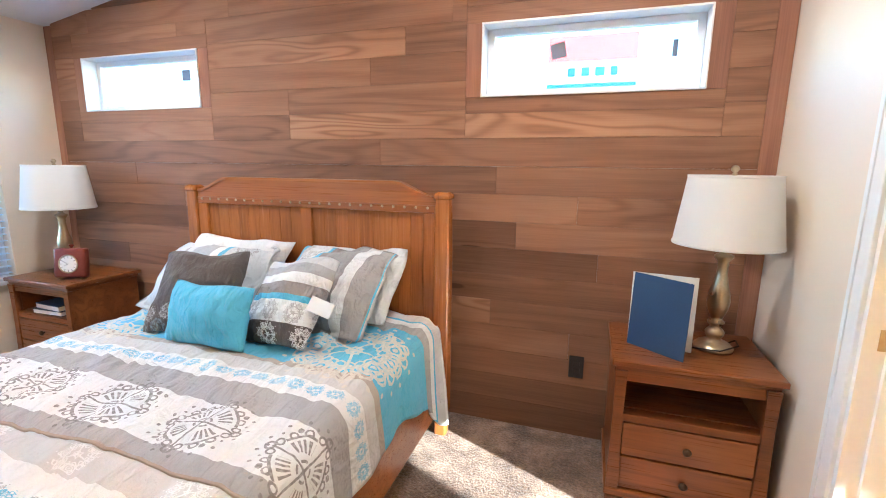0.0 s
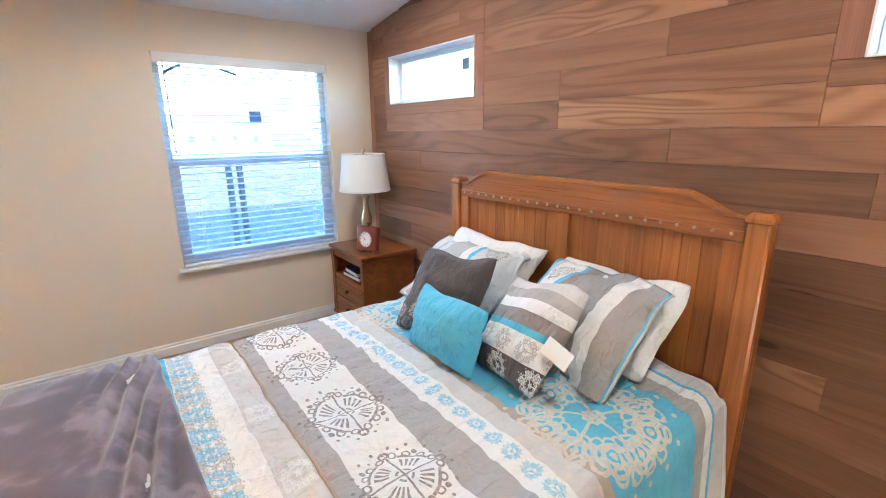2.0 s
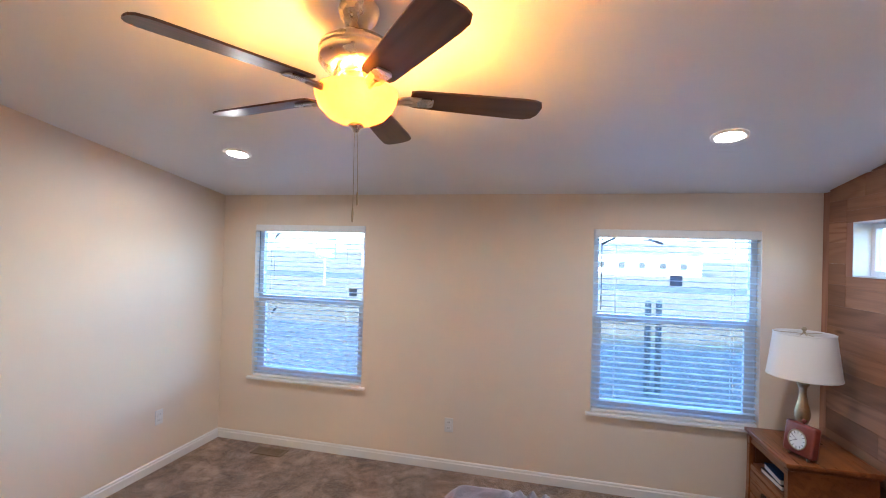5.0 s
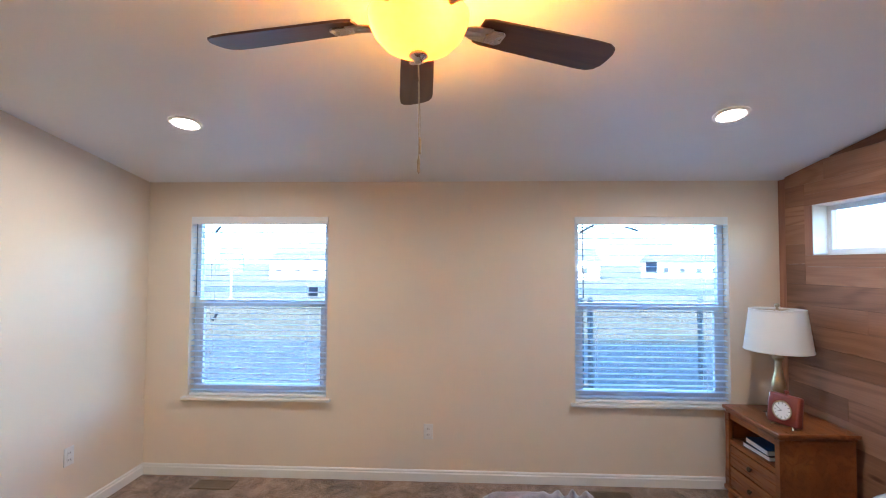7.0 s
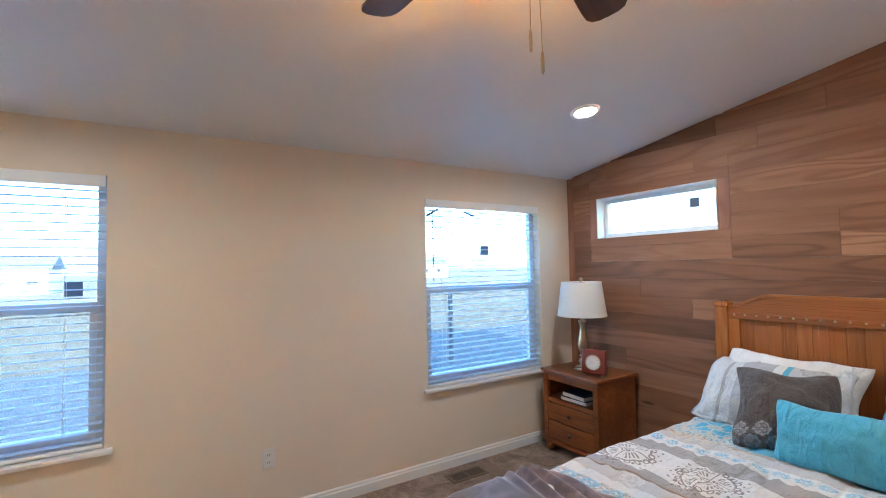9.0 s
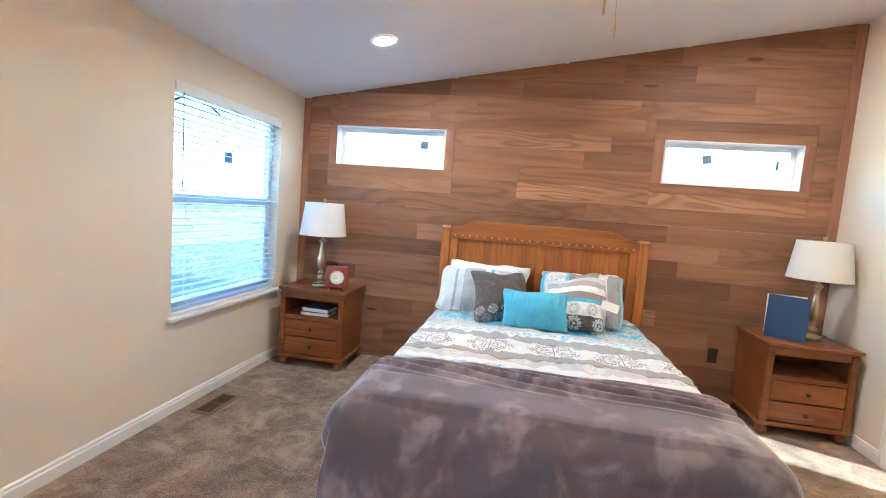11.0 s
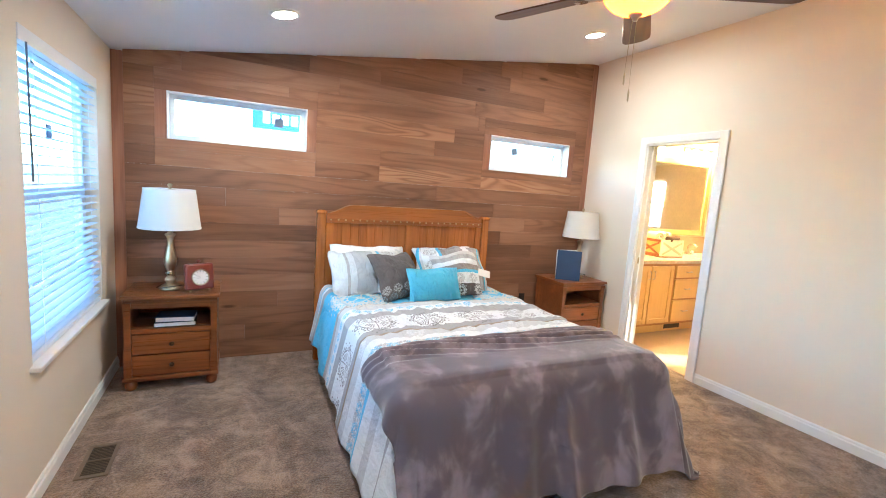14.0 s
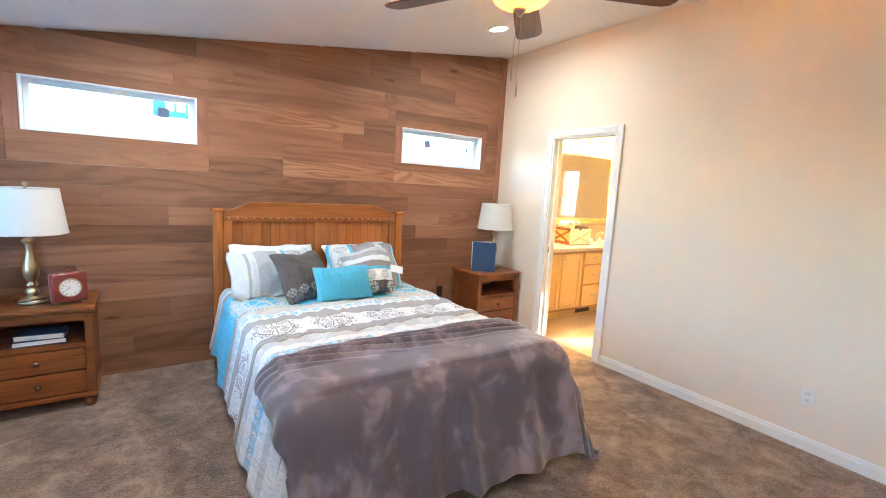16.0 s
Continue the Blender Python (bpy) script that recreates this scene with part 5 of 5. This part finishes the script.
def vanity_light(x, n):
    v = thing("vanity_light", "brass vanity light bar with lit frosted bulbs", "wall light", (x, BY1, 2.22), 0, "vanity lights")
    part("back_plate", box(-0.10 * n, 0.10 * n, -0.025, -0.001, -0.04, 0.04, 0.006), M_BRASS, v)
    for k in range(n):
        x0 = (k - (n - 1) / 2) * 0.19
        part("arm", tube([(x0, -0.02, 0), (x0, -0.07, 0.0), (x0, -0.09, -0.02)], 0.012, 8), M_BRASS, v)
        part("globe", lathe([(0.02, 0.0), (0.05, -0.03), (0.058, -0.06), (0.05, -0.085), (0.0, -0.10)], 20), M_BULB, v, "glowing frosted globe", True, pose(x0, -0.09, 0.0))


vanity_light(2.85, 3)
vanity_light(1.82, 3)


def crate(at, turn):
    c = thing("crate", "square wooden crate with crossed slats holding rolled towels", "crate", at, turn)
    w, d, h = 0.36, 0.34, 0.21
    part("bottom", box(-w / 2, w / 2, -d / 2, d / 2, 0, 0.012), M_STAND, c)
    for y in (-d / 2, d / 2 - 0.012):
        part("long_panel", box(-w / 2 + 0.02, w / 2 - 0.02, y + 0.004, y + 0.009, 0.012, h), M_PAPER, c, "whitewashed panel")
        bm = box(-w / 2, w / 2, y, y + 0.012, h - 0.03, h, 0.002)
        box(-w / 2, w / 2, y, y + 0.012, 0.012, 0.042, 0.002, bm=bm)
        for x in (-w / 2, w / 2 - 0.03):
            box(x, x + 0.03, y + 0.0005, y + 0.0115, 0.042, h - 0.03, 0, bm=bm)
        part("long_rail", bm, M_PAPER, c, "whitewashed rail")
        for s in (-1, 1):
            part("cross_slat", box(-0.165, 0.165, y - 0.003 - 0.001 * s, y + 0.003, -0.012, 0.012, 0, None, pose(0, 0, h / 2, 0, s * 25, 0)), M_TAUPE_WASH, c)
    for x in (-w / 2, w / 2 - 0.012):
        bm = box(x, x + 0.012, -d / 2 + 0.012, d / 2 - 0.012, h - 0.03, h, 0.002)
        box(x, x + 0.012, -d / 2 + 0.012, d / 2 - 0.012, 0.012, 0.042, 0.002, bm=bm)
        part("end_rail", bm, M_STAND, c)
        for s in (-1, 1):
            part("cross_slat", box(x - 0.003 - 0.001 * s, x + 0.004, -0.155, 0.155, -0.012, 0.012, 0, None, pose(0, 0, h / 2, s * 27, 0, 0)), M_STAND, c)
        part("end_panel", box(x + 0.005, x + 0.009, -d / 2 + 0.012, d / 2 - 0.012, 0.042, h - 0.03), M_MAPLE, c)


M_TAUPE_WASH = surf("washed_wood", (0.52, 0.45, 0.36), (0.66, 0.59, 0.49), 12.0, 120.0, 0.7)
crate((2.09, 2.36, 0.872), -4)


def towel_roll(at, turn, r, length, mat, label):
    n, pts = 26, []
    for k in range(n + 1):
        a = 4.2 * math.pi * k / n
        pts.append((a, r * (0.25 + 0.75 * k / n)))
    bm = bmesh.new()
    rows = []
    for y in (-length / 2, -length / 2 + 0.012, length / 2 - 0.012, length / 2):
        s = 0.93 if abs(y) > length / 2 - 0.001 else 1.0
        rows.append([bm.verts.new((q * s * math.cos(a), y, q * s * math.sin(a) + r)) for a, q in pts])
    for a, b in zip(rows, rows[1:]):
        for k in range(n):
            bm.faces.new((a[k], a[k + 1], b[k + 1], b[k]))
    ob = thing("rolled_towel", label, "towel", at, turn, "rolled towels", bm, mat, True)
    so = ob.modifiers.new("thickness", "SOLIDIFY")
    so.thickness = 0.016


towel_roll((1.99, 2.37, 1.040), -20, 0.075, 0.22, M_TOWEL_W, "rolled cream towel in the crate")
towel_roll((2.12, 2.38, 1.045), -30, 0.075, 0.22, M_TOWEL_W, "rolled cream towel in the crate")
towel_roll((2.13, 2.25, 1.030), -80, 0.055, 0.20, M_TOWEL_D, "rolled dark brown towel in the crate")
fa = thing("faucet", "chrome faucet beside the wash basin", "faucet", (2.72, 2.45, 0.872))
part("spout", tube([(0, 0, 0), (0, 0, 0.10), (0, -0.03, 0.14), (0, -0.09, 0.14), (0, -0.12, 0.11)], 0.011, 10), M_CHROME, fa, "", True)
for x in (-0.09, 0.09):
    part("tap", lathe([(0.022, 0), (0.020, 0.03), (0.026, 0.04), (0.026, 0.055), (0.0, 0.06)], 14), M_CHROME, fa, "", True, pose(x, 0, 0))
part("base", box(-0.12, 0.12, -0.025, 0.025, 0, 0.008, 0.004), M_CHROME, fa)


# ---- outside ----
M_GROUND = surf("dry_grass", (0.11, 0.078, 0.036), (0.20, 0.148, 0.075), 0.6, 14.0, 0.95, relief=0.5, depth=0.03)
# Gravel grey kept dark: part of the house's shade is in this colour.
M_SHADED_GRAVEL = surf("grey_gravel", (0.070, 0.073, 0.080), (0.125, 0.127, 0.132), 0.8, 30.0, 0.95, relief=0.5, depth=0.02)
M_ROAD = surf("asphalt", (0.05, 0.05, 0.05), (0.08, 0.08, 0.08), 1.0, 60.0, 0.9)
M_SIDING = surf("white_siding", (0.66, 0.66, 0.65), (0.74, 0.74, 0.73), 2.0, 40.0, 0.6)
M_ROOF = surf("grey_shingles", (0.10, 0.10, 0.11), (0.16, 0.16, 0.17), 3.0, 40.0, 0.9)
M_DARKWIN = plain("dark_window", (0.03, 0.04, 0.05), 0.15)
M_SIGNW, M_SIGNB, M_SIGNR = plain("sign_white", (0.8, 0.8, 0.8), 0.4), plain("sign_blue", (0.01, 0.06, 0.16), 0.4), plain("sign_red", (0.55, 0.05, 0.03), 0.4)
M_SIGNT = plain("sign_teal", (0.02, 0.30, 0.33), 0.4)
M_HILL = surf("far_hills", (0.20, 0.19, 0.17), (0.28, 0.26, 0.22), 0.01, 0.2, 1.0, relief=0)
GZ = -0.8
bm = bmesh.new()
bmesh.ops.create_grid(bm, x_segments=24, y_segments=24, size=1500.0, matrix=Matrix.Translation((0, 0, GZ)))
setting("ground", bm, M_GROUND, "dry yellow grass lot")
# Stops at the edge of the house's shadow, whose shade its colour carries.
setting("gravel_lot", box(-14.2, XW - 0.8, -120, 120, GZ - 0.05, GZ + 0.02), M_SHADED_GRAVEL, "grey gravel beside the house, darkened as far as its shadow")
setting("road", box(-46, -38, -400, 400, GZ - 0.05, GZ + 0.03), M_ROAD, "grey road across the lot")
setting("foundation_skirt", box(XW - 0.10, BX1 + 0.10, YS - 0.10, YN + 0.12, GZ - 0.05, -0.101), M_SIDING, "white skirting under the house")
bm = bmesh.new()
roof = [(XW - 0.45, ceil_z(XW - 0.45) + 0.10), (1.0, 3.10), (BX1 + 0.5, 2.60), (BX1 + 0.5, 2.68), (1.0, 3.20), (XW - 0.45, ceil_z(XW - 0.45) + 0.20)]
setting("roof", slab(roof, YN - YS + 0.66, "y", YS - 0.5), M_ROOF, "grey shingled house roof")

sg = thing("lot_sign", "white roadside sign with red and blue panels on a tall pole", "sign", (-0.19, 20.2, GZ))
part("board", box(-1.77, 1.77, 0.0, 0.12, 4.45, 7.5, 0.02), M_SIGNW, sg)
part("red_panel", box(-1.72, 1.72, -0.02, -0.001, 6.45, 7.45), M_SIGNR, sg)
part("blue_panel", box(-1.74, 1.74, -0.02, -0.001, 4.47, 5.60), M_SIGNB, sg)
for x0, x1 in ((-0.92, -0.60), (-0.38, -0.05), (0.16, 0.54), (0.74, 1.02)):
    part("lettering_bar", box(x0, x1, -0.012, -0.001, 5.86, 6.22), M_SIGNB, sg)
for k in range(7):
    part("lettering_bar", box(-1.32 + 0.39 * k, -1.04 + 0.39 * k, -0.03, -0.021, 4.72, 5.22 if k == 0 else 5.12), M_SIGNW, sg)
part("pole", tube([(0.72, 0.06, -0.05), (0.72, 0.06, 4.46)], 0.10, 12), M_SIGNB, sg)


def far_house(x, y, w, d, h, turn, label):
    hs = thing("house", label, "house", (x, y, GZ), turn, "far houses")
    part("wall", box(-w / 2, w / 2, -d / 2, d / 2, 0, h), M_SIDING, hs)
    part("roof", slab([(-d / 2 - 0.4, h), (d / 2 + 0.4, h), (0, h + d * 0.22)], w + 0.8, "x", -w / 2 - 0.4), M_ROOF, hs)
    for k in range(int(w // 3)):
        xw = -w / 2 + 1.5 + 3 * k
        win = part("window", box(xw - 0.6, xw + 0.6, -d / 2 - 0.05, -d / 2 - 0.001, 0.9, 2.1), M_SIDING, hs)
        part("pane", box(xw - 0.5, xw + 0.5, -d / 2 - 0.06, -d / 2 - 0.051, 1.0, 2.0), M_DARKWIN, win)


far_house(-75, -22, 18, 8, 3.0, 90, "white single-storey house across the road")
far_house(-80, 12, 22, 9, 3.2, 90, "long white building across the road")
far_house(-90, 45, 16, 8, 3.0, 90, "white single-storey house across the road")
ts = thing("street_sign", "teal sign board on a post beside the road", "sign", (-30, -15.7, GZ))
part("board", box(-0.04, 0.04, -0.8, 0.8, 1.9, 3.5), M_SIGNT, ts)
part("lettering_bar", box(0.041, 0.05, -0.5, 0.5, 2.8, 3.1), M_SIGNW, ts)
part("lettering_bar", box(0.041, 0.05, -0.5, 0.5, 2.25, 2.4), M_SIGNW, ts)
part("post", tube([(0, 0, 0), (0, 0, 1.9)], 0.06, 8), M_SIDING, ts)
for dx, dy in ((0.5, 6.6), (1.2, 3.93), (1.15, 4.13)):
    thing("fence_post", "weathered grey metal post in the grass", "post", (-10.2 + dx, -1.5 + dy, GZ), 0, "posts", lathe([(0.055, 0), (0.055, 1.75), (0.04, 1.80), (0.0, 1.81)], 10), M_POST)


bm = bmesh.new()
rng = random.Random(5)
lo = [bm.verts.new((-900 + 30 * math.sin(k), -900 + 60 * k, GZ - 5)) for k in range(31)]
hi = [bm.verts.new((-960, -900 + 60 * k, 45 + 30 * math.sin(k * 0.7) + rng.uniform(-8, 8))) for k in range(31)]
for k in range(30):
    bm.faces.new((lo[k], lo[k + 1], hi[k + 1], hi[k]))
setting("backdrop", bm, M_HILL, "far brown hills")


# ---- planks of the north wall, last of all ----
def plank_wall():
    wall = bpy.data.objects["wall_north"]
    rng = random.Random(11)
    rows = [(0.138 * k, 0.138 * (k + 1)) for k in range(22)]
    # where boards meet, row by row from the floor, and the boards with a bold pale figure (row, place along the row)
    joints = {0: (-1.9, 0.3), 1: (-2.6, -0.6), 2: (-1.2,), 3: (-2.35, 0.09), 4: (-1.4, -0.32), 5: (-2.9, -0.9), 6: (-1.7, 0.2), 7: (-2.0, -0.2),
              8: (-2.35, 0.09), 9: (-2.75, -0.31), 10: (-0.95,), 11: (-1.52,), 12: (-1.52,), 13: (-1.0,), 14: (-0.8,), 15: (-2.3, -0.55), 16: (-1.9, -0.6),
              17: (-1.55, 0.2), 18: (-0.76, -0.23), 19: (-0.1,), 20: (0.2,)}
    bold = ((4, 1), (11, 1), (14, 0))
    holes = [(a - 0.085, b + 0.085, T_LOW - 0.085, T_HIGH + 0.085) for a, b in TRANSOMS]

    def plank(x0, x1, z0, z1, mat, up=False):
        za, zb = (z1, z1)
        if not up:
            za, zb = min(z1, ceil_z(x0) - 0.002), min(z1, ceil_z(x1) - 0.002)
        if min(za, zb) - z0 < 0.004 and max(za, zb) - z0 < 0.01:
            return
        za, zb = max(za, z0 + 0.003), max(zb, z0 + 0.003)
        t = rng.uniform(0.0, 0.0012)
        e = 0.0003
        cx, cz = (x0 + x1) / 2, (z0 + z1) / 2
        back = [(x0 + e, z0 + e), (x1 - e, z0 + e), (x1 - e, zb - e), (x0 + e, za - e)]
        k = 0.0009
        front = [(x0 + e + k, z0 + e + k), (x1 - e - k, z0 + e + k), (x1 - e - k, zb - e - k), (x0 + e + k, za - e - k)]
        bm = bmesh.new()
        r0 = [bm.verts.new((x - cx, 0.013, zz - cz)) for x, zz in back]
        r1 = [bm.verts.new((x - cx, 0.0015 - t, zz - cz)) for x, zz in back]
        r2 = [bm.verts.new((x - cx, 0.0 - t, zz - cz)) for x, zz in front]
        for a, b in ((r0, r1), (r1, r2)):
            for i in range(4):
                bm.faces.new((a[i], a[(i + 1) % 4], b[(i + 1) % 4], b[i]))
        bm.faces.new(r2)
        part("plank", bm, mat, wall, m=Matrix.Translation((cx, YN, cz)))

    x_lo, x_hi = XW + 0.072, XR - 0.072
    for x0, x1 in ((XW + 0.001, x_lo), (x_hi, XR - 0.001)):
        bm_top = ceil_z(x0) - 0.003
        plank(x0, x1, 0.0, bm_top, M_PLANK_V, True)
    for a, b in TRANSOMS:
        plank(a - 0.085, b + 0.085, T_LOW - 0.085, T_LOW - 0.008, M_PLANK, True)
        plank(a - 0.085, b + 0.085, T_HIGH + 0.008, T_HIGH + 0.085, M_PLANK, True)
        plank(a - 0.085, a - 0.008, T_LOW - 0.008, T_HIGH + 0.008, M_PLANK_V, True)
        plank(b + 0.008, b + 0.085, T_LOW - 0.008, T_HIGH + 0.008, M_PLANK_V, True)
    for i, (z0, z1) in enumerate(rows):
        cuts = [x_lo, *joints.get(i, ()), x_hi]
        for place, (a, b) in enumerate(zip(cuts, cuts[1:])):
            mat = M_PLANK_LIGHT if (i, place) in bold else M_PLANK
            # cut the board round the windows' trim
            pieces = [(a, b, z0, z1)]
            for hx0, hx1, hz0, hz1 in holes:
                nxt = []
                for (pa, pb, p0, p1) in pieces:
                    if pb <= hx0 or pa >= hx1 or p1 <= hz0 or p0 >= hz1:
                        nxt.append((pa, pb, p0, p1))
                        continue
                    if pa < hx0 - 0.01:
                        nxt.append((pa, hx0, p0, p1))
                    if pb > hx1 + 0.01:
                        nxt.append((hx1, pb, p0, p1))
                    ma, mb = max(pa, hx0), min(pb, hx1)
                    if hz0 - p0 > 0.012:
                        nxt.append((ma, mb, p0, hz0))
                    if p1 - hz1 > 0.012:
                        nxt.append((ma, mb, hz1, p1))
                pieces = nxt
            for p in pieces:
                # the sloping ceiling cuts the board between these two places
                xa, xb = XW + (p[2] + 0.010 - 2.283) / 0.1531, XW + (p[3] + 0.002 - 2.283) / 0.1531
                if max(p[0], xa) < min(p[1], xb) - 0.01:
                    plank(max(p[0], xa), min(p[1], xb), p[2], p[3], mat)
                if max(p[0], xb) < p[1] - 0.01:
                    plank(max(p[0], xb), p[1], p[2], p[3], mat)


plank_wall()
